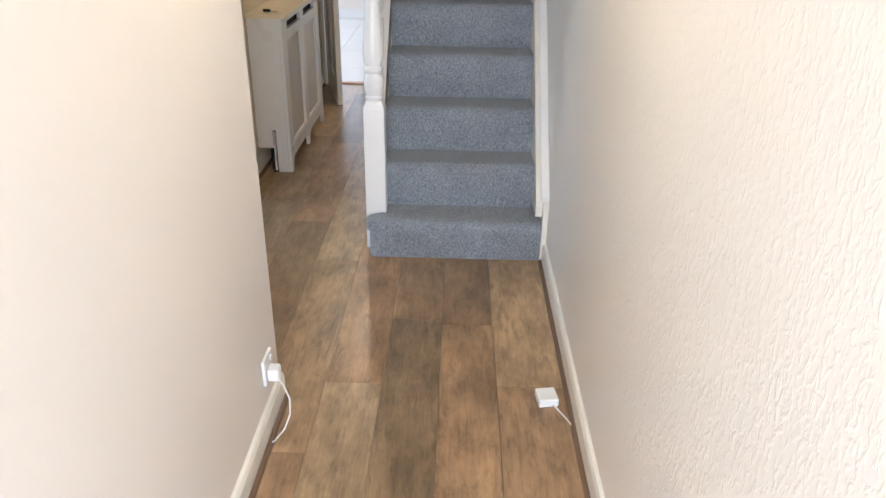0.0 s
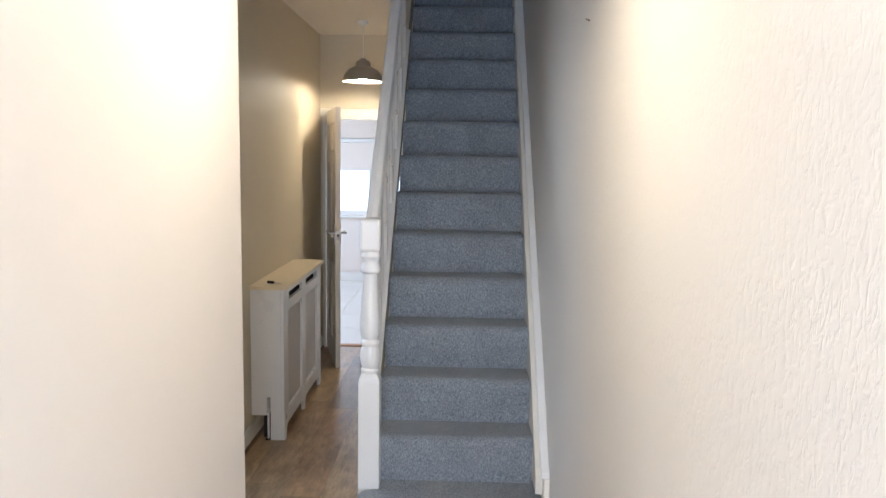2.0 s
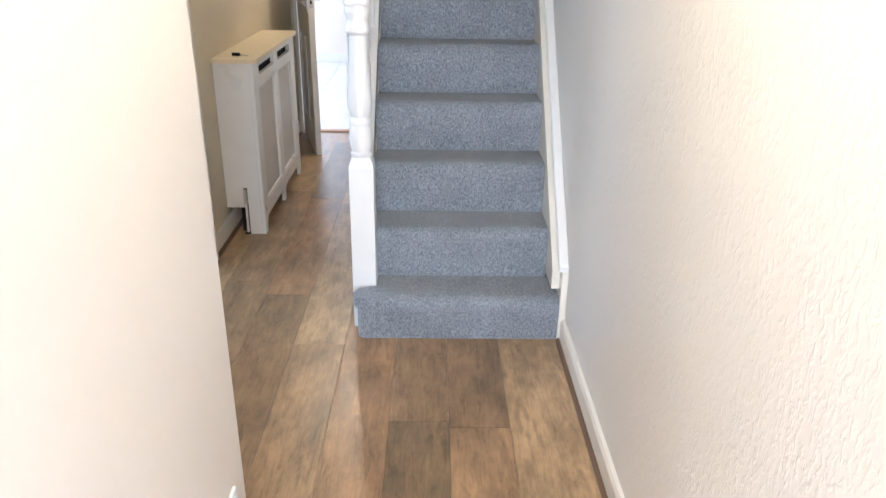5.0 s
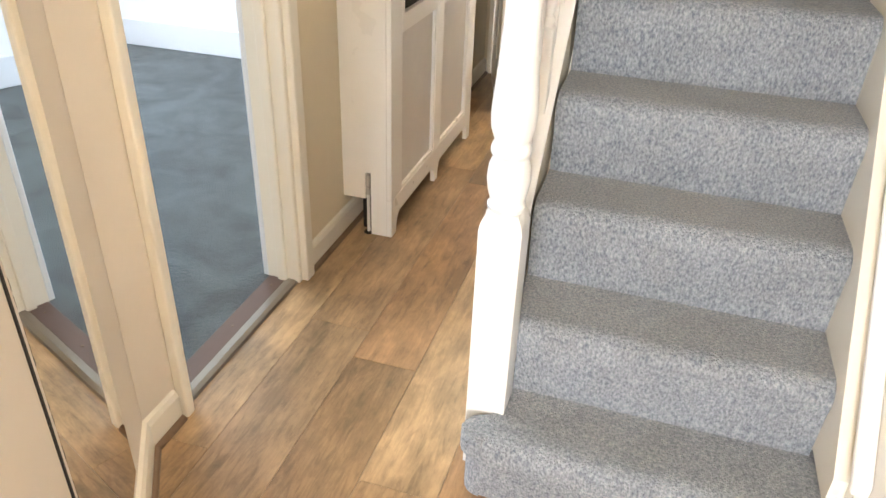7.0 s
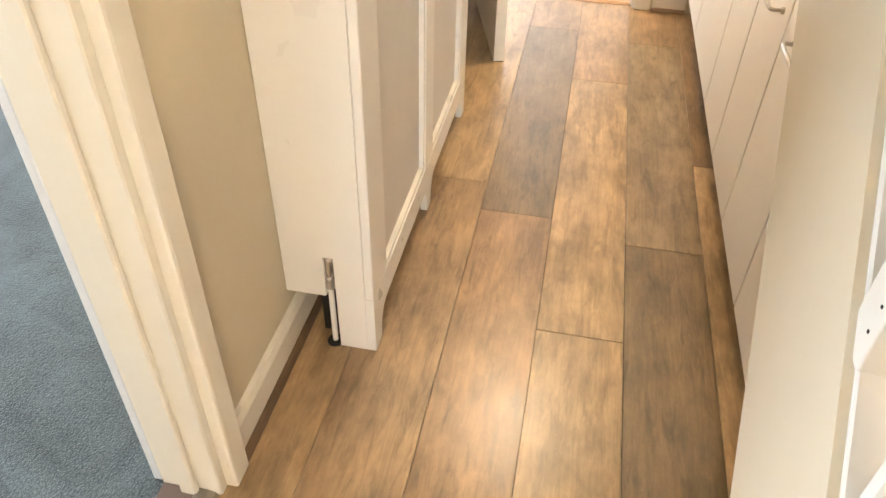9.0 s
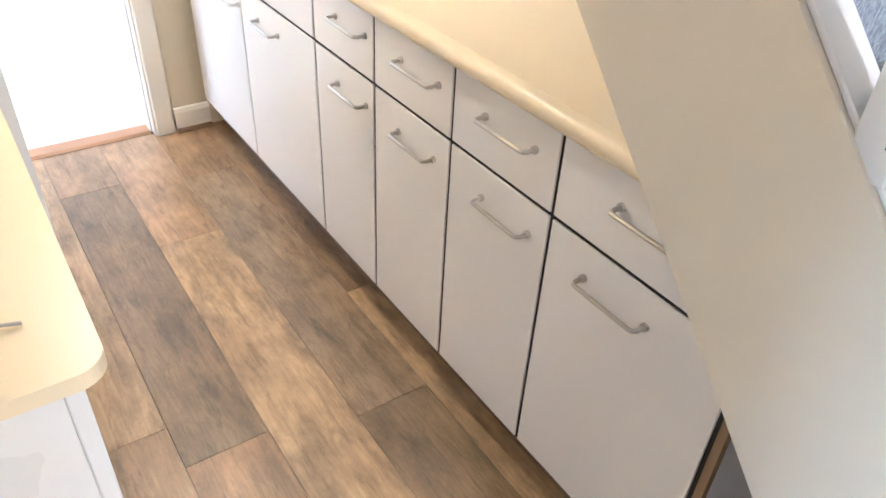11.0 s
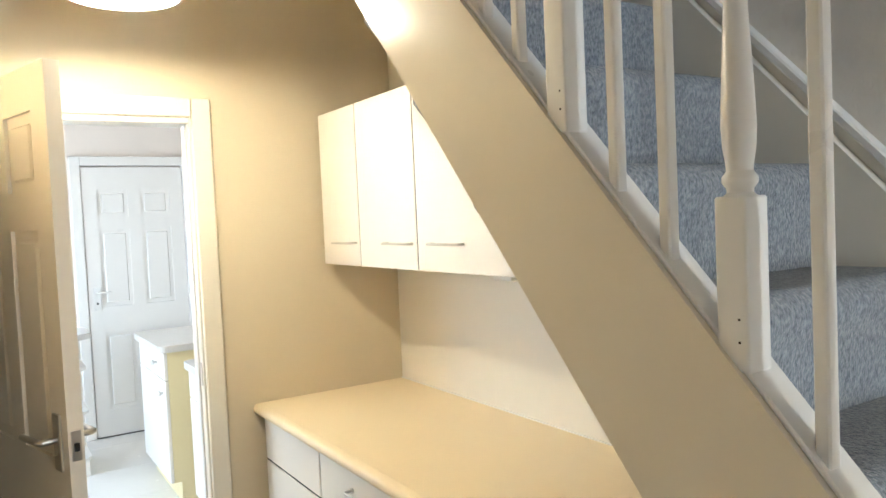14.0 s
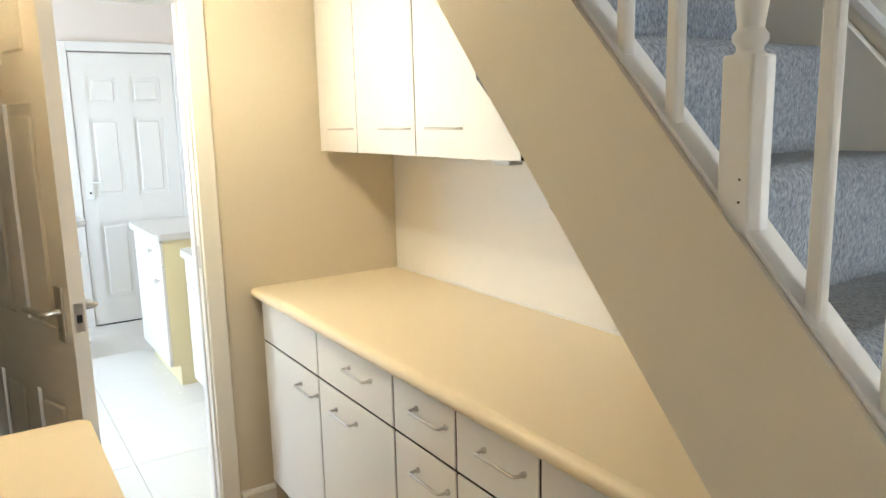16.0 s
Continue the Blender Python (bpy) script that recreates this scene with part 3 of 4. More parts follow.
def square_block(cx, cy, hw, z0, z1, top=0.0, bottom=0.0, soft=0.003):
    """Square post length; sloped shoulders where the turning begins."""
    bm = box(cx - hw, cx + hw, cy - hw, cy + hw, z0, z1, soft, 3)
    for sgn, h, z in ((1, top, z1), (-1, bottom, z0)):
        if h:
            rows = []
            for s, d in ((1, 0), (0.93, 0.5), (0.72, 1)):
                rows.append([bm.verts.new((cx + a * hw * s * 0.99, cy + b * hw * s * 0.99, z + sgn * h * d)) for a, b in ((-1, -1), (1, -1), (1, 1), (-1, 1))])
            for a, b in zip(rows, rows[1:]):
                for i in range(4):
                    bm.faces.new((a[i], a[(i + 1) % 4], b[(i + 1) % 4], b[i]))
            bm.faces.new(rows[-1])
    return bm


newel = part("newel_post", square_block(NXc, NYc, NH, 0, 0.655, top=0.035), M_GLOSS, stairs, "white gloss turned newel post")
part("newel_turning", turned(NXc, NYc, 0.680, 1.220, 0.043, 28), M_GLOSS, newel, smooth=True)
part("newel_head", square_block(NXc, NYc, NH, 1.216, 1.358, soft=0.016), M_GLOSS, newel)

# handrail
RAIL = 1.300 - nosing(3.80)


def rail_z(y):
    return nosing(y) + RAIL


rail_prof = [(-0.030, 0.0), (-0.030, 0.035), (-0.022, 0.058), (0.0, 0.066), (0.022, 0.058), (0.030, 0.035), (0.030, 0.0)]
bm = bmesh.new()
ends = []
for y in (3.81, 5.9):
    ends.append([bm.verts.new((NXc - 0.003 + a, y, rail_z(y) - 0.04 + b)) for a, b in rail_prof])
bm.faces.new(ends[0])
bm.faces.new(ends[1][::-1])
for i in range(7):
    bm.faces.new((ends[0][i], ends[1][i], ends[1][(i + 1) % 7], ends[0][(i + 1) % 7]))
part("handrail", bm, M_GLOSS, stairs, "white gloss handrail")

BX = 0.176


def spindle(cx, cy, z0, z1, r, seg=20):
    """Slim turned length: double ring, tapered vase, middle ring and the same again towards the rail."""
    h = z1 - z0
    half = [(0.95, 0), (0.74, 0.008), (0.76, 0.018), (1.0, 0.032), (1.0, 0.045), (0.74, 0.060), (0.78, 0.078), (0.93, 0.12), (0.98, 0.165), (0.94, 0.22),
            (0.83, 0.32), (0.71, 0.41), (0.66, 0.455), (0.90, 0.468), (0.94, 0.48), (0.90, 0.492)]
    prof = half + [(a, 1 - b) for a, b in half[::-1]]
    return lathe([(r * a, z0 + h * b) for a, b in prof], cx, cy, seg)


def baluster(y, is_turned):
    zb, zt = string_top(y) + 0.001, rail_z(y) - 0.030
    if not is_turned:
        bm = box(BX - 0.0095, BX + 0.0095, y - 0.0085, y + 0.0085, zb, zt, 0.0025)
        return part("baluster", bm, M_GLOSS, stairs)
    ob = part("turned_baluster", square_block(BX, y, 0.0200, zb - 0.012, zb + 0.180), M_GLOSS, stairs)
    part("turning", spindle(BX, y, zb + 0.180, zt - 0.14, 0.0190), M_GLOSS, ob, smooth=True)
    part("upper_block", square_block(BX, y, 0.0200, zt - 0.14, zt), M_GLOSS, ob)
    for dz in (0.02, 0.045):
        part("screw", box(BX - 0.0208, BX - 0.0199, y - 0.010, y - 0.0075, zb + dz, zb + dz + 0.0025), M_DARK, ob)
    return ob


for i in range(-3, 4):
    y = 4.632 + 0.272 * i
    baluster(y, True)
    for d in (0.099, 0.180):
        if y + d < 5.55:
            baluster(y + d, False)

# ---------------------------------------------------------------- radiator cover
cov = thing("radiator_cover", "white painted radiator cover with grille panels and arched feet", "radiator cover")
CX0, CX1, CY0, CY1, CH = XB + 0.002, -0.415, 4.690, 5.770, 0.872
top = box(CX0, CX1 + 0.025, CY0 - 0.022, CY1 + 0.022, CH, CH + 0.019, 0.0)
vert = [e for e in top.edges if abs(e.verts[0].co.z - e.verts[1].co.z) > 0.01 and e.verts[0].co.x > CX0 + 0.1]
bmesh.ops.bevel(top, geom=vert, offset=0.03, segments=6, affect="EDGES", profile=0.5)
part("top_board", top, M_TOP, cov, "cream top board with rounded corners")
side = [(CX0, CH), (CX0, 0.145), (-0.517, 0.145), (-0.517, 0.25), (-0.495, 0.25), (-0.495, 0.0), (CX1 - 0.019, 0.0), (CX1 - 0.019, CH)]
part("side_panel", prism(side, "y", CY0, CY0 + 0.018), M_GLOSS, cov)
part("side_panel", prism([(CX0, CH), (CX0, 0.12), (CX1 - 0.019, 0.12), (CX1 - 0.019, CH)], "y", CY1 - 0.018, CY1), M_GLOSS, cov)
FX0, FX1 = CX1 - 0.0185, CX1
cm = (CY0 + CY1) / 2
part("stile", box(FX0, FX1, CY0, CY0 + 0.105, 0.15, CH, 0.002), M_GLOSS, cov)
part("stile", box(FX0, FX1, cm - 0.045, cm + 0.045, 0.15, 0.745, 0.002), M_GLOSS, cov)
part("stile", box(FX0, FX1, CY1 - 0.105, CY1, 0.15, CH, 0.002), M_GLOSS, cov)


def arch_foot(y0, y1, f0, f1):
    """Bottom rail from y0 to y1 with an arch between feet of widths f0 and f1."""
    pts = [(y0, 0.15), (y0, 0.0), (y0 + f0, 0.0)]
    for i in range(7):
        a = radians(90 * i / 6)
        pts.append((y0 + f0 + 0.045 * (1 - math.cos(a)), 0.012 + 0.065 * math.sin(a)))
    for i in range(7):
        a = radians(90 - 90 * i / 6)
        pts.append((y1 - f1 - 0.045 * (1 - math.cos(a)), 0.012 + 0.065 * math.sin(a)))
    pts += [(y1 - f1, 0.0), (y1, 0.0), (y1, 0.15)]
    return prism(pts, "x", FX0, FX1)


part("bottom_rail", arch_foot(CY0, cm, 0.05, 0.02), M_GLOSS, cov)
part("bottom_rail", arch_foot(cm + 0.0005, CY1, 0.02, 0.05), M_GLOSS, cov)
rows = [(FX0, FX1, CY0 + 0.105, CY1 - 0.105, 0.745, 0.795), (FX0, FX1, CY0 + 0.105, CY1 - 0.105, 0.838, CH), (FX0, FX1, CY0 + 0.105, CY0 + 0.13, 0.795, 0.838),
        (FX0, FX1, cm - 0.05, cm + 0.05, 0.795, 0.838), (FX0, FX1, CY1 - 0.13, CY1 - 0.105, 0.795, 0.838)]
part("top_rail", boxes(*rows), M_GLOSS, cov, "top rail with two slots")
# strip behind the top slots carries their shade in its colour
part("slot_shadow", box(FX0 - 0.02, FX0 - 0.012, CY0 + 0.1, CY1 - 0.1, 0.78, 0.85), M_DARK, cov, "near-black strip standing in for the shade inside the slots")
for y0, y1 in ((CY0 + 0.105, cm - 0.045), (cm + 0.045, CY1 - 0.105)):
    part("grille_panel", box(FX0 - 0.008, FX0 + 0.004, y0, y1, 0.15, 0.745), M_MESH, cov, "pale grille panel")
    bead = boxes((FX0 + 0.002, FX1 - 0.003, y0, y0 + 0.012, 0.15, 0.745), (FX0 + 0.002, FX1 - 0.003, y1 - 0.012, y1, 0.15, 0.745),
                 (FX0 + 0.002, FX1 - 0.003, y0 + 0.012, y1 - 0.012, 0.15, 0.162), (FX0 + 0.002, FX1 - 0.003, y0 + 0.012, y1 - 0.012, 0.733, 0.745))
    part("panel_bead", bead, M_GLOSS, cov)
rad = thing("radiator", "white radiator valve and pipe showing behind the cover", "radiator")
part("pipe", tube([(-0.510, 4.70, 0.0), (-0.510, 4.70, 0.01), (-0.510, 4.703, 0.19)], 0.0062), M_GLOSS, rad, "white painted pipe")
part("valve", lathe([(0.012, 0.16), (0.012, 0.185), (0.008, 0.19), (0.011, 0.20), (0.011, 0.235), (0.006, 0.24)], -0.510, 4.705, 12), M_STEEL, rad, "chrome valve")
part("panel", box(-0.575, -0.515, 4.80, 5.66, 0.17, 0.72, 0.01), M_GLOSS, rad)
# near-black board puts the cover's inner shade behind the pipe slot
part("pipe_slot_shadow", box(-0.545, -0.470, 4.732, 4.737, 0.0, 0.30), M_DARK, cov, "near-black board standing in for the shade inside the cover")
part("pipe_collar", lathe([(0.018, 0.0), (0.018, 0.004), (0.010, 0.006)], -0.510, 4.70, 14), M_DARK, rad)
part("bracket", box(XB, -0.575, 4.90, 4.93, 0.3, 0.6), M_GLOSS, rad)
scr = thing("screwdriver", "small dark-handled screwdriver lying on the cover top", "screwdriver", at=(0, 0, CH + 0.019))
part("handle", tube([(-0.525, 4.775, 0.008), (-0.488, 4.768, 0.008)], 0.008), M_DARK, scr)
part("shaft", tube([(-0.488, 4.768, 0.008), (-0.445, 4.760, 0.003)], 0.002), M_STEEL, scr)

# ---------------------------------------------------------------- built-in units under the stairs
FXU = 0.318
GAPS = (4.465, 4.853, 5.148, 5.443, 5.735, 6.230, 6.735)
DRAWER_PULL = (4.646, 4.978, 5.262, 5.546, 5.927)
DOOR_PULL = (4.690, 4.969, 5.269, 5.546, 6.030, 6.310)


def bow_handle(y0, y1, z, parent):
    pts = [(FXU, y0, z), (FXU - 0.020, y0, z), (FXU - 0.0265, y0 + 0.004, z), (FXU - 0.028, y0 + 0.010, z), (FXU - 0.028, y1 - 0.010, z), (FXU - 0.0265, y1 - 0.004, z), (FXU - 0.020, y1, z), (FXU, y1, z)]
    ob = part("handle", tube(pts, 0.0042, 8), M_STEEL, parent, "brushed nickel bow handle", True)
    for y in (y0, y1):
        bm = tube([(FXU - 0.006, y, z), (FXU + 0.0005, y, z)], 0.0075, 10)
        part("rose", bm, M_STEEL, ob)
    return ob


for i, (a, b) in enumerate(zip(GAPS, GAPS[1:])):
    u = thing("base_cabinet", "white laminate base cabinet with a drawer over a door", "cabinet", "cabinets under the stairs")
    # carcass is near black so that the door gaps show as shade
    part("carcass", box(FXU + 0.022, 0.90, a + 0.002, b - 0.002, 0.13, 0.852), M_DARK, u, "board carcass coloured near black to deepen the shade in the gaps")
    door = part("door", box(FXU, FXU + 0.018, a + 0.0042, b - 0.0042, 0.135, 0.6958, 0.0012), M_WHITE, u)
    drawer = part("drawer_front", box(FXU, FXU + 0.018, a + 0.0042, b - 0.0042, 0.7042, 0.855, 0.0012), M_WHITE, u)
    # strips fill the gaps between fronts, their shade given as near-black colour
    part("gap_strip", box(FXU + 0.003, FXU + 0.020, a - 0.0036, a + 0.0036, 0.136, 0.854), M_DARK, u, "near-black strip filling the shaded gap between fronts")
    part("gap_strip", box(FXU + 0.003, FXU + 0.020, a + 0.004, b - 0.004, 0.6964, 0.7036), M_DARK, u, "near-black strip filling the shaded gap between fronts")
    bow_handle(DOOR_PULL[i] - 0.068, DOOR_PULL[i] + 0.068, 0.634, door)
    if i < 5:
        bow_handle(DRAWER_PULL[i] - 0.068, DRAWER_PULL[i] + 0.068, 0.797, drawer)
plinth = thing("plinth", "dark recessed plinth under the base cabinets", "plinth", kind="structure")
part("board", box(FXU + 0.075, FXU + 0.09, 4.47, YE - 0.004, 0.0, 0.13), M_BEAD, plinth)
part("end_panel", prism([(FXU + 0.019, 0.0), (0.88, 0.0), (0.88, 0.70), (FXU + 0.019, 0.70)], "y", 4.447, 4.463), M_WHITE, plinth, "white end board")
part("edge_strip", box(FXU + 0.004, FXU + 0.0185, 4.447, 4.464, 0.0, 0.855), M_CORE, plinth, "brown raw board edge")

wt = thing("worktop", "long cream laminate worktop running under the stairs", "worktop")
prof = [(0.3235, 0.858), (0.310, 0.858), (0.302, 0.861), (0.298, 0.868), (0.2975, 0.878), (0.301, 0.887), (0.308, 0.892), (0.3235, 0.894)]
part("front_edge", prism(prof, "y", 4.60, YE - 0.002), M_TOP, wt, "rounded cream front edge", True)
part("board", box(0.324, XR - 0.024, 4.60, YE - 0.002, 0.858, 0.894), M_TOP, wt)
part("wall_seal", box(XR - 0.030, XR - 0.0242, 4.83, YE - 0.003, 0.8945, 0.8985), M_PLASTIC, wt, "white sealant bead")
structure("splashback", prism([(4.79, 0.86), (YE - 0.001, 0.86), (YE - 0.001, 1.40), (5.32, 1.40)], "x", XR - 0.0235, XR - 0.0005), M_WHITE, "bright white lining panel above the worktop", "wall panel")
structure("wall_panel", prism([(5.33, 1.401), (YE - 0.001, 1.401), (YE - 0.001, H), (6.16, H)], "x", XR - 0.023, XR - 0.0005), M_TAN, "tan wall above the cupboards", "wall panel")
structure("batten", box(XR - 0.045, XR - 0.0236, 4.80, 4.82, 0.895, 0.99, 0.002), M_WOODBAR, "narrow edge batten at the lining's end", "trim")

CXF, CZ0, CZ1 = 0.602, 1.393, 1.960
WGAPS = (5.55, 6.057, 6.452, YE - 0.024)
for a, b in zip(WGAPS, WGAPS[1:]):
    u = thing("wall_cabinet", "plain white wall cupboard hung under the stairs", "cabinet", "cupboards over the worktop")
    part("carcass", box(CXF + 0.021, XR - 0.023, a + 0.001, b - 0.001, CZ0 + 0.004, CZ1), M_WHITE, u)
    door = part("door", box(CXF, CXF + 0.018, a + 0.0030, b - 0.0030, CZ0, CZ1, 0.0012), M_WHITE, u)
    # near-black strip darkens the joint between two cupboard doors
    part("joint_strip", box(CXF + 0.002, CXF + 0.0205, a - 0.0026, a + 0.0026, CZ0 + 0.002, CZ1 - 0.002), M_DARK, u, "near-black strip filling the shaded gap between fronts")
    y0 = {5.55: 5.806, 6.057: 6.086, 6.452: 6.478}[a]
    pts = [(CXF, y0, 1.475), (CXF - 0.022, y0, 1.475), (CXF - 0.027, y0 + 0.006, 1.475), (CXF - 0.027, y0 + 0.152, 1.475), (CXF - 0.022, y0 + 0.158, 1.475), (CXF, y0 + 0.158, 1.475)]
    part("handle", tube(pts, 0.0042, 8), M_STEEL, door, "brushed nickel bow handle", True)
tag = thing("plastic_clip", "tiny red plastic clip lying on the wall cupboard", "clip")
part("body", box(0.604, 0.622, 6.045, 6.075, CZ1, CZ1 + 0.022, 0.004), material("red_plastic", (0.6, 0.02, 0.02), 0.4), tag)
ul = thing("under_cupboard_light", "small white fitting under the wall cupboards", "light fitting")
part("body", box(0.62, 0.665, 5.62, 5.70, CZ0 - 0.014, CZ0 + 0.003, 0.003), M_PLASTIC, ul)

# ---------------------------------------------------------------- kitchen doorway and door
frame_k = thing("door_2", "ivory painted casing round the kitchen doorway", "doorway", kind="structure")
part("architrave", box(KX1 - 0.004, KX1 + 0.063, YE - 0.018, YE, 0, 2.008, 0.005, 2), M_TRIM, frame_k)
part("architrave", box(XB + 0.001, KX1 - 0.005, YE - 0.018, YE, KZ - 0.004, 2.008, 0.005, 2), M_TRIM, frame_k)
part("door_lining", box(KX1 - 0.012, KX1 - 0.001, YE - 0.006, YE + 0.115, 0, KZ, 0.002), M_TRIM, frame_k)
part("door_lining", box(KX0 - 0.002, KX0 + 0.024, YE - 0.006, YE + 0.115, 0, KZ, 0.002), M_TRIM, frame_k)
part("door_lining", box(KX0 + 0.024, KX1 - 0.012, YE - 0.006, YE + 0.115, KZ - 0.025, KZ, 0.002), M_TRIM, frame_k)
part("door_stop", box(KX1 - 0.019, KX1 - 0.012, YE + 0.035, YE + 0.075, 0, KZ - 0.025, 0.002), M_GLOSS, frame_k)
part("keep_plate", box(KX1 - 0.0145, KX1 - 0.0122, YE + 0.004, YE + 0.028, 0.99, 1.07), M_STEEL, frame_k)
tb = thing("threshold_strip", "wooden threshold bar at the kitchen doorway", "threshold")
part("bar", prism([(YE + 0.02, 0.001), (YE + 0.10, 0.001), (YE + 0.09, 0.010), (YE + 0.03, 0.010)], "x", KX0 + 0.025, KX1 - 0.020), M_WOODBAR, tb)


def panel_door(w, h, t, panels):
    """Door leaf in local axes: x along the width, y thickness, with sunk panels and raised fields. Returns the thing's parts as bmeshes."""
    xs = sorted({0, w, *[v for p in panels for v in (p[0], p[1])]})
    bm = bmesh.new()
    zs = sorted({0, h, *[v for p in panels for v in (p[2], p[3])]})
    for x0, x1 in zip(xs, xs[1:]):
        for z0, z1 in zip(zs, zs[1:]):
            cxm, czm = (x0 + x1) / 2, (z0 + z1) / 2
            inside = any(p[0] < cxm < p[1] and p[2] < czm < p[3] for p in panels)
            d = 0.010 if inside else 0.0
            add_box(bm, x0, x1, d, t - d, z0, z1)
    for p in panels:
        add_box(bm, p[0] + 0.028, p[1] - 0.028, 0.003, t - 0.003, p[2] + 0.028, p[3] - 0.028, 0.006, 1)
    return bm


def six_panels(w):
    a, b, c, d = 0.10, w / 2 - 0.045, w / 2 + 0.045, w - 0.10
    return [(x0, x1, z0, z1) for x0, x1 in ((a, b), (c, d)) for z0, z1 in ((0.20, 0.78), (0.98, 1.56), (1.66, 1.86))]


leaf_w, hinge, tip = 0.672, Vector((-0.555, YE - 0.006)), Vector((-0.372, 6.143))
ang = math.degrees(math.atan2(tip.y - hinge.y, tip.x - hinge.x))
leaf = thing("door", "white six-panel kitchen door standing open into the hall", "door")
leaf.matrix_world = pose(hinge.x, hinge.y, 0.006, 0, 0, ang)
ld = part("leaf", panel_door(leaf_w, 1.972, 0.038, six_panels(leaf_w)), M_DOOR, leaf)
part("kick_foot", box(0.0, leaf_w - 0.001, 0.001, 0.037, -0.004, 0.0), M_BEAD, leaf, "brown lower edge")
part("latch_plate", box(leaf_w, leaf_w + 0.0015, 0.007, 0.031, 0.985, 1.06), M_STEEL, leaf)
part("latch_bolt", box(leaf_w + 0.0015, leaf_w + 0.008, 0.013, 0.024, 1.01, 1.03), M_DARK, leaf)
for side, y in ((-1, 0.0), (1, 0.038)):
    yy = (y - 0.007, y - 0.0002) if side < 0 else (y + 0.0002, y + 0.007)
    pl = part("handle_plate", box(leaf_w - 0.075, leaf_w - 0.033, *yy, 0.955, 1.10, 0.002), M_STEEL, leaf)
    part("lever", tube([(leaf_w - 0.054, y, 1.035), (leaf_w - 0.054, y + side * 0.040, 1.035), (leaf_w - 0.060, y + side * 0.048, 1.035), (leaf_w - 0.16, y + side * 0.050, 1.035)], 0.0085), M_STEEL, pl, "", True)
for z in (0.2, 1.0, 1.75):
    part("hinge", tube([(-0.004, 0.0405, z), (-0.004, 0.0405, z + 0.075)], 0.006), M_STEEL, leaf)

# ---------------------------------------------------------------- pendant lamps


def pendant(cx, cy, rim):
    ob = thing("pendant_lamp", "grey enamelled dome pendant lamp, lit, on a white cord", "pendant lamp", "hall pendants")
    r = 0.150
    outer = [(r, rim), (r + 0.002, rim + 0.004), (r - 0.004, rim + 0.022), (0.132, rim + 0.055), (0.108, rim + 0.083), (0.078, rim + 0.102), (0.058, rim + 0.108),
             (0.056, rim + 0.118), (0.054, rim + 0.135), (0.046, rim + 0.148), (0.030, rim + 0.152), (0.026, rim + 0.160), (0.012, rim + 0.168)]
    inner = [(r - 0.003, rim + 0.0005), (r - 0.008, rim + 0.022), (0.128, rim + 0.053), (0.104, rim + 0.080), (0.075, rim + 0.098), (0.05, rim + 0.104), (0.0, rim + 0.106)]
    bm = bmesh.new()
    add_lathe(bm, outer, cx, cy, 40)
    for f in [f for f in bm.faces if len(f.verts) > 4]:
        bm.faces.remove(f)
    part("shade", bm, M_SHADE, ob, "grey enamel dome shade", True)
    bm = bmesh.new()
    add_lathe(bm, inner, cx, cy, 40)
    for f in [f for f in bm.faces if len(f.verts) > 4]:
        bm.faces.remove(f)
    part("shade_lining", bm, M_INNER, ob, "white inside of the shade", True)
    bm = lathe([(r - 0.0028, rim), (r + 0.003, rim), (r + 0.003, rim + 0.004), (r - 0.0028, rim + 0.003)], cx, cy, 40)
    for f in [f for f in bm.faces if len(f.verts) > 4]:
        bm.faces.remove(f)
    part("rim", bm, M_SHADE, ob, "", True)
    part("bulb", lathe([(0.001, rim - 0.002), (0.016, rim), (0.028, rim + 0.006), (0.036, rim + 0.015), (0.040, rim + 0.028)], cx, cy, 24), M_BULB, ob, "glowing lower half of the bulb", True)
    part("bulb_body", lathe([(0.0405, rim + 0.0285), (0.034, rim + 0.050), (0.020, rim + 0.075), (0.014, rim + 0.100)], cx, cy, 24), M_PLASTIC, ob, "white plastic upper half of the bulb", True)
    part("finial_ring", tube([(cx + 0.012 * math.cos(a / 2), cy, rim + 0.176 + 0.012 * math.sin(a / 2)) for a in range(13)], 0.002, 6), M_STEEL, ob)
    part("cord", tube([(cx, cy, rim + 0.165), (cx + 0.001, cy, (rim + H) / 2 + 0.06), (cx, cy, H - 0.02)], 0.003, 8), M_PLASTIC, ob, "white cord")
    part("ceiling_rose", lathe([(0.038, H), (0.038, H - 0.012), (0.030, H - 0.022), (0.010, H - 0.026), (0.006, H - 0.035)], cx, cy, 24), M_PLASTIC, ob, "white ceiling rose", True)


pendant(0.406, 2.26, 2.155)
pendant(-0.175, 6.19, 2.165)

# ---------------------------------------------------------------- sockets and small hall things
sock = thing("wall_socket", "white socket with a plugged-in adaptor and cable", "socket")
sy, sz = 2.47, 0.165
part("face_plate", box(XA, XA + 0.010, sy - 0.043, sy + 0.043, sz, sz + 0.086, 0.003, 2), M_PLASTIC, sock)
part("plug", box(XA + 0.010, XA + 0.045, sy - 0.030, sy + 0.012, sz + 0.008, sz + 0.050, 0.006, 2), M_PLASTIC, sock)
part("switch", box(XA + 0.010, XA + 0.015, sy + 0.012, sy + 0.024, sz + 0.058, sz + 0.074, 0.001), M_PLASTIC, sock)
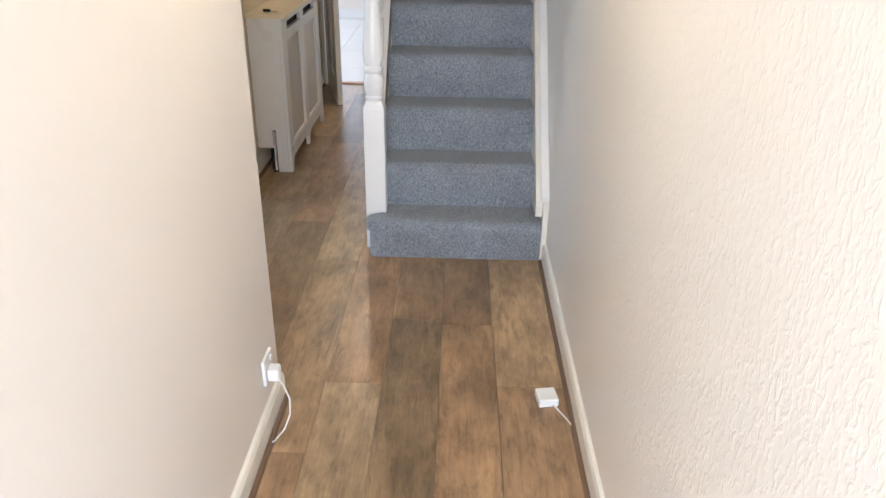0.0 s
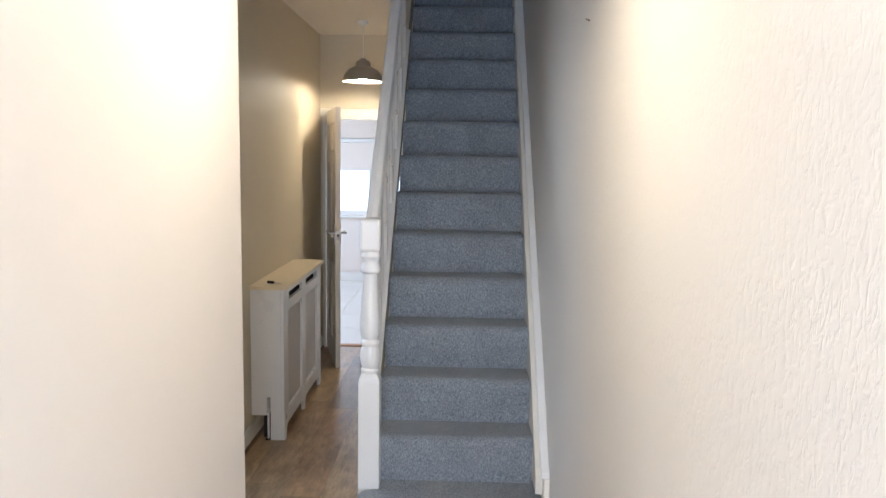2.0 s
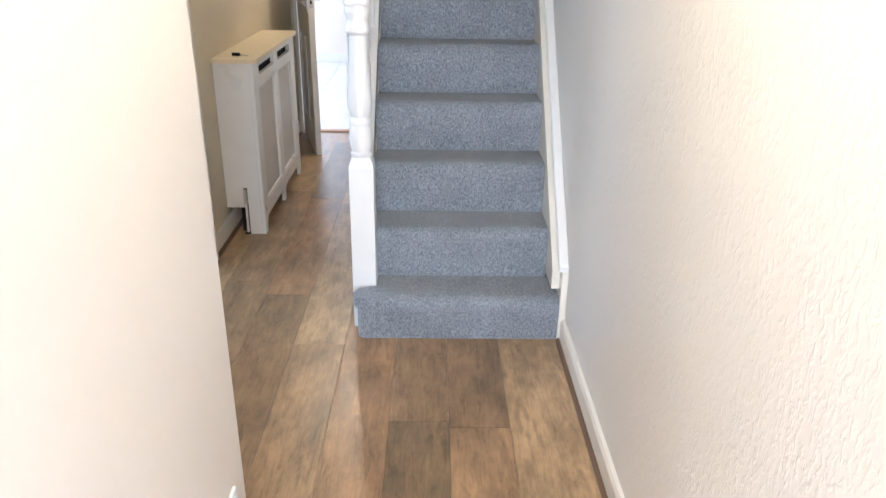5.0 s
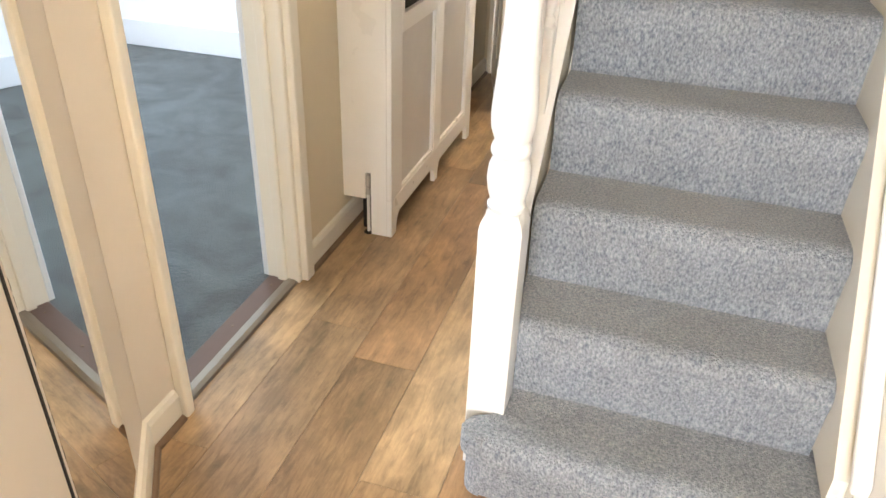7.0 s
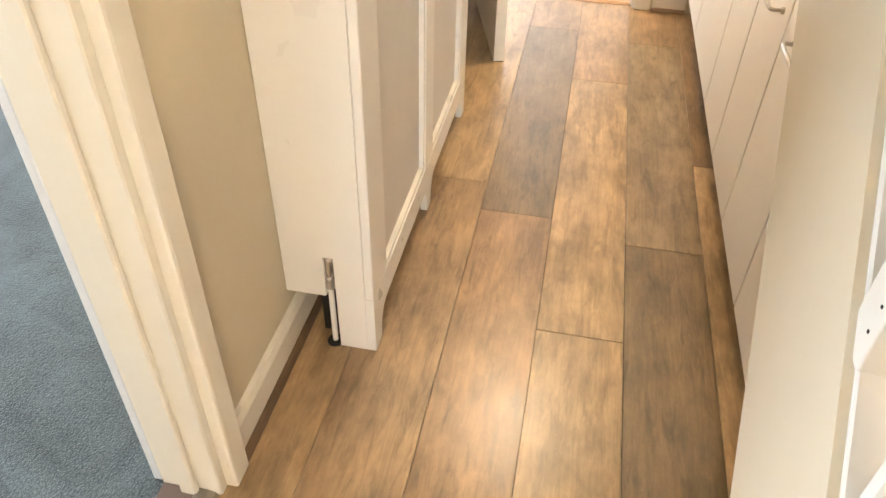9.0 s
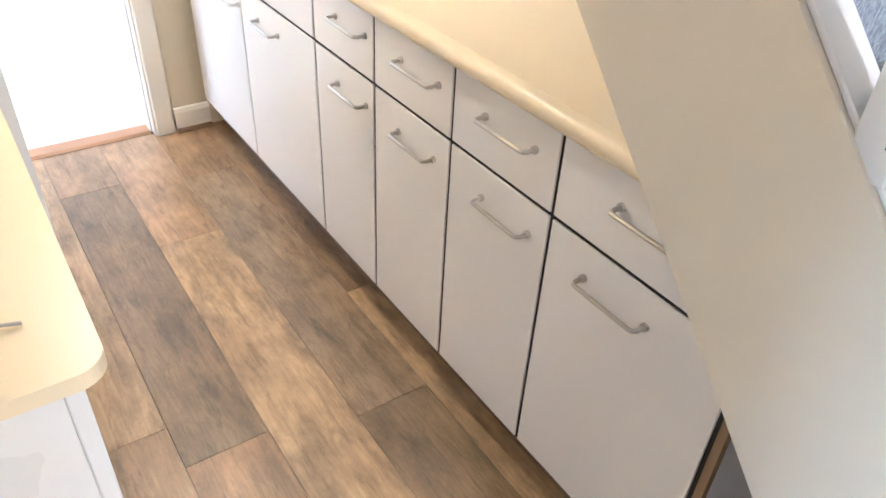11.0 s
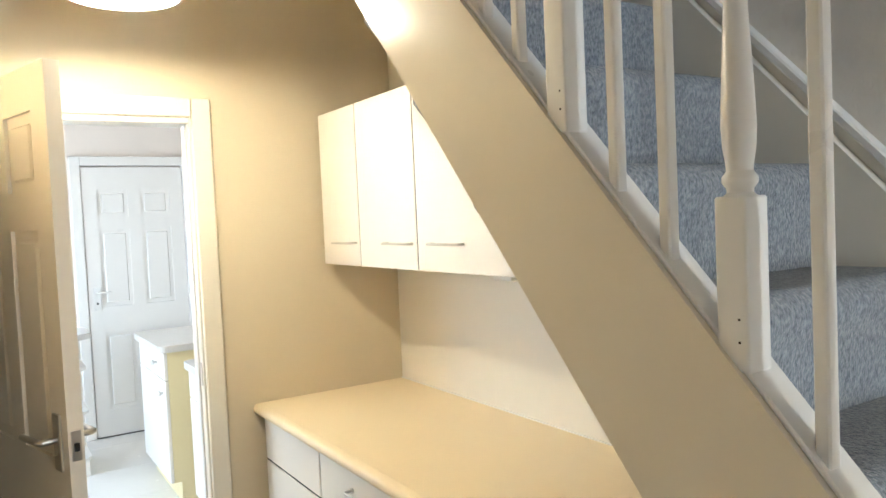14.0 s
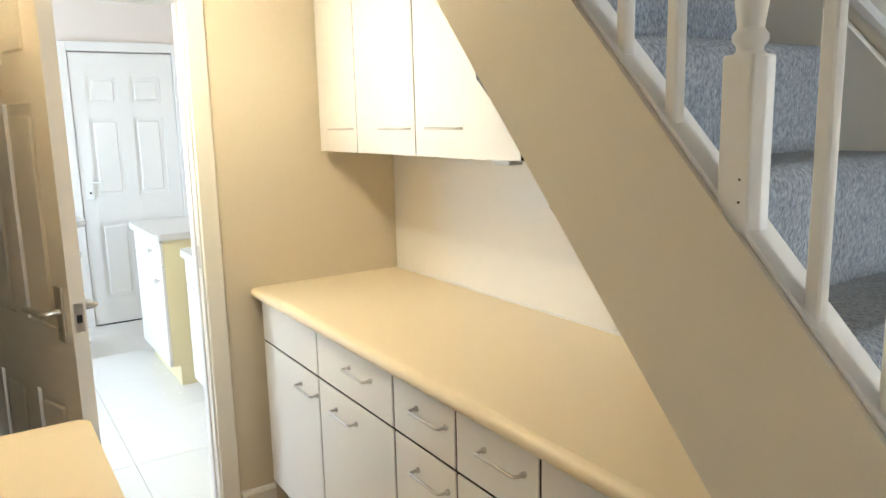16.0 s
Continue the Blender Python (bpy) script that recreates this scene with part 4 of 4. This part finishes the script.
part("cable", tube([(XA + 0.030, sy, sz + 0.010), (XA + 0.045, sy + 0.01, sz - 0.03), (XA + 0.062, sy + 0.005, sz - 0.08), (XA + 0.066, sy - 0.02, sz - 0.12), (XA + 0.055, sy - 0.06, 0.02), (XA + 0.035, sy - 0.10, 0.010), (XA + 0.031, sy - 0.115, 0.016)], 0.0028, 8), M_PLASTIC, sock, "thin white cable", True)
jb = thing("cable_box", "small white cable box lying on the laminate", "junction box")
jb.matrix_world = pose(0.862, 2.61, 0.0, 0, 0, 8)
part("case", box(-0.033, 0.033, -0.035, 0.035, 0, 0.030, 0.005, 2), M_PLASTIC, jb)
part("cable", tube([(0.015, -0.034, 0.010), (0.026, -0.06, 0.006), (0.040, -0.10, 0.005), (0.052, -0.15, 0.006), (0.056, -0.18, 0.010)], 0.0028, 8), M_PLASTIC, jb, "thin white cable", True)
nail = thing("nail", "bare steel nail standing in the textured wall", "nail")
part("shank", tube([(XR + 0.002, 3.08, 2.05), (XR - 0.012, 3.08, 2.055)], 0.0025, 8), M_BEAD, nail)

# ---------------------------------------------------------------- kitchen things
kd = thing("back_door", "white panelled back door, closed, in a white frame", "door")
KDX, KDY = 0.155, 10.155
kd.location = (KDX, KDY, 0.01)
part("leaf", panel_door(0.72, 2.03, 0.04, six_panels(0.72)), M_GLOSS, kd)
for x0, x1, z0, z1 in ((-0.075, -0.004, -0.01, 2.11), (0.724, 0.795, -0.01, 2.11), (-0.004, 0.724, 2.04, 2.11)):
    part("frame", box(x0, x1, -0.012, 0.044, z0, z1, 0.004), M_GLOSS, kd)
hp = part("handle_plate", box(0.035, 0.085, -0.008, -0.0002, 0.96, 1.13, 0.002), M_PLASTIC, kd, "white handle plate")
part("lever", tube([(0.06, -0.005, 1.09), (0.06, -0.045, 1.09), (0.15, -0.048, 1.09)], 0.008), M_PLASTIC, hp)
part("keyhole", tube([(0.06, -0.0085, 1.01), (0.06, -0.0082, 1.01)], 0.009), M_DARK, hp)
# near-black strip paints the shade in the gap below the leaf
part("leaf_gap_strip", box(0.0, 0.72, 0.0, 0.035, -0.009, 0.0), M_DARK, kd)


def knob(x, y, z, parent):
    bm = lathe([(0.007, 0), (0.006, 0.012), (0.014, 0.018), (0.016, 0.026), (0.010, 0.032), (0.002, 0.034)], 0, 0, 14)
    bmesh.ops.rotate(bm, verts=bm.verts, cent=(0, 0, 0), matrix=Matrix.Rotation(radians(-90), 3, "Y"))
    bmesh.ops.translate(bm, verts=bm.verts, vec=(x, y, z))
    part("knob", bm, M_STEEL, parent, "nickel knob", True)


def kitchen_unit(x0, y0, y1, h, side, label):
    u = thing("kitchen_unit", label, "cabinet", "kitchen units")
    part("carcass", box(x0 + 0.02, 1.14, y0, y1, 0.12, h), side, u, "pale yellow end panel")
    part("plinth", box(x0 + 0.06, 1.14, y0 + 0.002, y1, 0.0, 0.119), side, u)
    door = part("door", box(x0, x0 + 0.0195, y0 + 0.002, y1 - 0.002, 0.12, h - 0.165, 0.003), M_WHITE, u)
    dr = part("drawer_front", box(x0, x0 + 0.0195, y0 + 0.002, y1 - 0.002, h - 0.16, h - 0.005, 0.003), M_WHITE, u)
    knob(x0, y0 + 0.07, h - 0.24, door)
    knob(x0, (y0 + y1) / 2 if y1 - y0 < 0.5 else y0 + 0.20, h - 0.08, dr)
    t = tagged(new("kitchen_worktop"), "pale grey kitchen worktop with a rounded end", "worktop")
    bm = box(x0 - 0.03, 1.14, y0 - 0.03, y1 + (0.02 if y0 > 8.3 else 0), h + 0.0005, h + 0.038)
    vert = [e for e in bm.edges if abs(e.verts[0].co.z - e.verts[1].co.z) > 0.01 and e.verts[0].co.x < 1]
    bmesh.ops.bevel(bm, geom=vert, offset=0.05, segments=5, affect="EDGES", profile=0.5)
    part("board", bm, M_KTOP, t)


kitchen_unit(0.315, 8.42, 9.15, 0.865, M_YELLOW, "white kitchen unit with a pale yellow end panel")
kitchen_unit(0.385, YE + 0.13, 8.16, 0.815, M_WHITE, "white kitchen unit with drawer and nickel knobs")
sh = thing("shelf_unit", "white open end shelves beside the back door", "shelf unit")
for z in (0.10, 0.40, 0.68):
    pts = [(-0.50, 9.62), (-0.50, 9.24), (-0.08, 9.24)] + [(-0.08 + 0.10 * math.sin(radians(a)), 9.34 - 0.10 * math.cos(radians(a))) for a in (20, 45, 70, 90)] + [(0.02, 9.62)]
    part("shelf", prism(pts, "z", z, z + 0.02, 0.0), M_GLOSS, sh)
part("top", prism([(-0.55, 9.64), (-0.55, 9.20), (-0.05, 9.20), (0.06, 9.30), (0.06, 9.64)], "z", 0.88, 0.915), M_KTOP, sh, "grey worktop end")
part("back", box(-0.50, 0.02, 9.60, 9.62, 0.0, 0.88), M_GLOSS, sh)
part("upright", box(-0.50, -0.48, 9.24, 9.60, 0.0, 0.88), M_GLOSS, sh)
part("foot", box(-0.46, -0.0, 9.28, 9.59, 0.0, 0.10), M_GLOSS, sh)

# kitchen window with its blind half down
win = thing("window_1", "white kitchen window with a peach roller blind half down", "window", kind="structure")
for x0, x1, z0, z1 in ((-1.25, -1.19, 0.86, 1.86), (-0.03, 0.03, 0.86, 1.86), (-1.19, -0.03, 0.86, 0.92), (-1.19, -0.03, 1.80, 1.86), (-0.63, -0.59, 0.92, 1.80)):
    part("window_frame", box(x0, x1, 10.225, 10.275, z0, z1, 0.004), M_GLOSS, win)
for x0, x1 in ((-1.19, -0.63), (-0.59, -0.03)):
    wp = part("pane", box(x0, x1, 10.247, 10.253, 0.92, 1.80), M_GLASS, win)
    wp.visible_shadow = False
part("window_sill", box(-1.28, 0.05, 10.13, 10.224, 0.835, 0.859, 0.006, 2), M_GLOSS, win, "white window board")
blind = thing("roller_blind", "peach roller blind pulled half down over the kitchen window", "blind")
part("fabric", box(-1.23, 0.01, 10.190, 10.193, 1.46, 1.80), M_KWALL, blind)
part("bottom_bar", box(-1.23, 0.01, 10.186, 10.196, 1.440, 1.4598, 0.003), M_PLASTIC, blind)
part("cassette", box(-1.25, 0.03, 10.160, 10.199, 1.8005, 1.85, 0.008, 2), M_PLASTIC, blind, "white head rail")
structure("backdrop", box(-5, 3, 14.0, 14.05, -0.12, 3.2), glowing("pale_daylight", (0.86, 0.93, 1.0), 0.9), "pale daylight outside the kitchen window", "backdrop")
structure("baseboard_kitchen", box(-2.2, 0.07, 10.182, 10.1995, 0.0, 0.11, 0.004), M_GLOSS, "white kitchen skirting board", "skirting")

# front door behind the walk
fd = thing("door_3", "white front door with a large frosted pane", "door", kind="structure")
for x0, x1, z0, z1 in ((0.05, 0.17, 0, 2.2), (0.78, 0.90, 0, 2.2), (0.17, 0.78, 2.08, 2.2), (0.17, 0.78, 0, 0.35)):
    part("door_rail", box(x0, x1, -1.06, -1.01, z0, z1, 0.004), M_GLOSS, fd)
pane = part("pane", box(0.17, 0.78, -1.038, -1.032, 0.35, 2.08), M_GLASS, fd)
pane.visible_shadow = False

# ---------------------------------------------------------------- floor pieces
PW, PL = 0.195, 1.25
STARTS = {-0.86: 3.40, -0.665: 2.30, -0.47: 2.88, -0.275: 2.75, -0.08: 2.33, 0.115: 2.68, 0.31: 3.10, 0.505: 3.07, 0.70: 2.68}
made = {}
for x0, ys0 in STARTS.items():
    a, b = max(x0, XB - 0.015), (XR - 0.002 if x0 == 0.70 else x0 + PW)
    y = ys0 - 4 * PL
    while y < YE + 0.02:
        ya, yb = max(y, YC - 0.1 if b < XA else -0.995), min(y + PL, YE + 0.02)
        y += PL
        if yb - ya < 0.02 or b - a < 0.01:
            continue
        key = (round(b - a, 3), round(yb - ya, 3))
        if key not in made:
            bm = box(0.0004, key[0] - 0.0004, 0.0004, key[1] - 0.0004, -0.0115, 0.0, 0.0009)
            me = bpy.data.meshes.new("plank")
            bm.to_mesh(me)
            bm.free()
            me.materials.append(M_PLANK)
            made[key] = me
        ob = new("plank", made[key])
        ob.parent = sub
        ob.location = (a, ya, 0)
tile_me = bpy.data.meshes.new("tile")
bm = box(0.0012, 0.5988, 0.0012, 0.5988, -0.0055, 0.0, 0.0012)
bm.to_mesh(tile_me)
bm.free()
tile_me.materials.append(M_TILE)
kfloor = bpy.data.objects["floor_kitchen"]
for i in range(-4, 2):
    for j in range(6):
        ob = new("tile", tile_me)
        ob.parent = kfloor
        ob.location = (-0.06 + 0.6 * i, YE + 0.105 + 0.6 * j, 0)
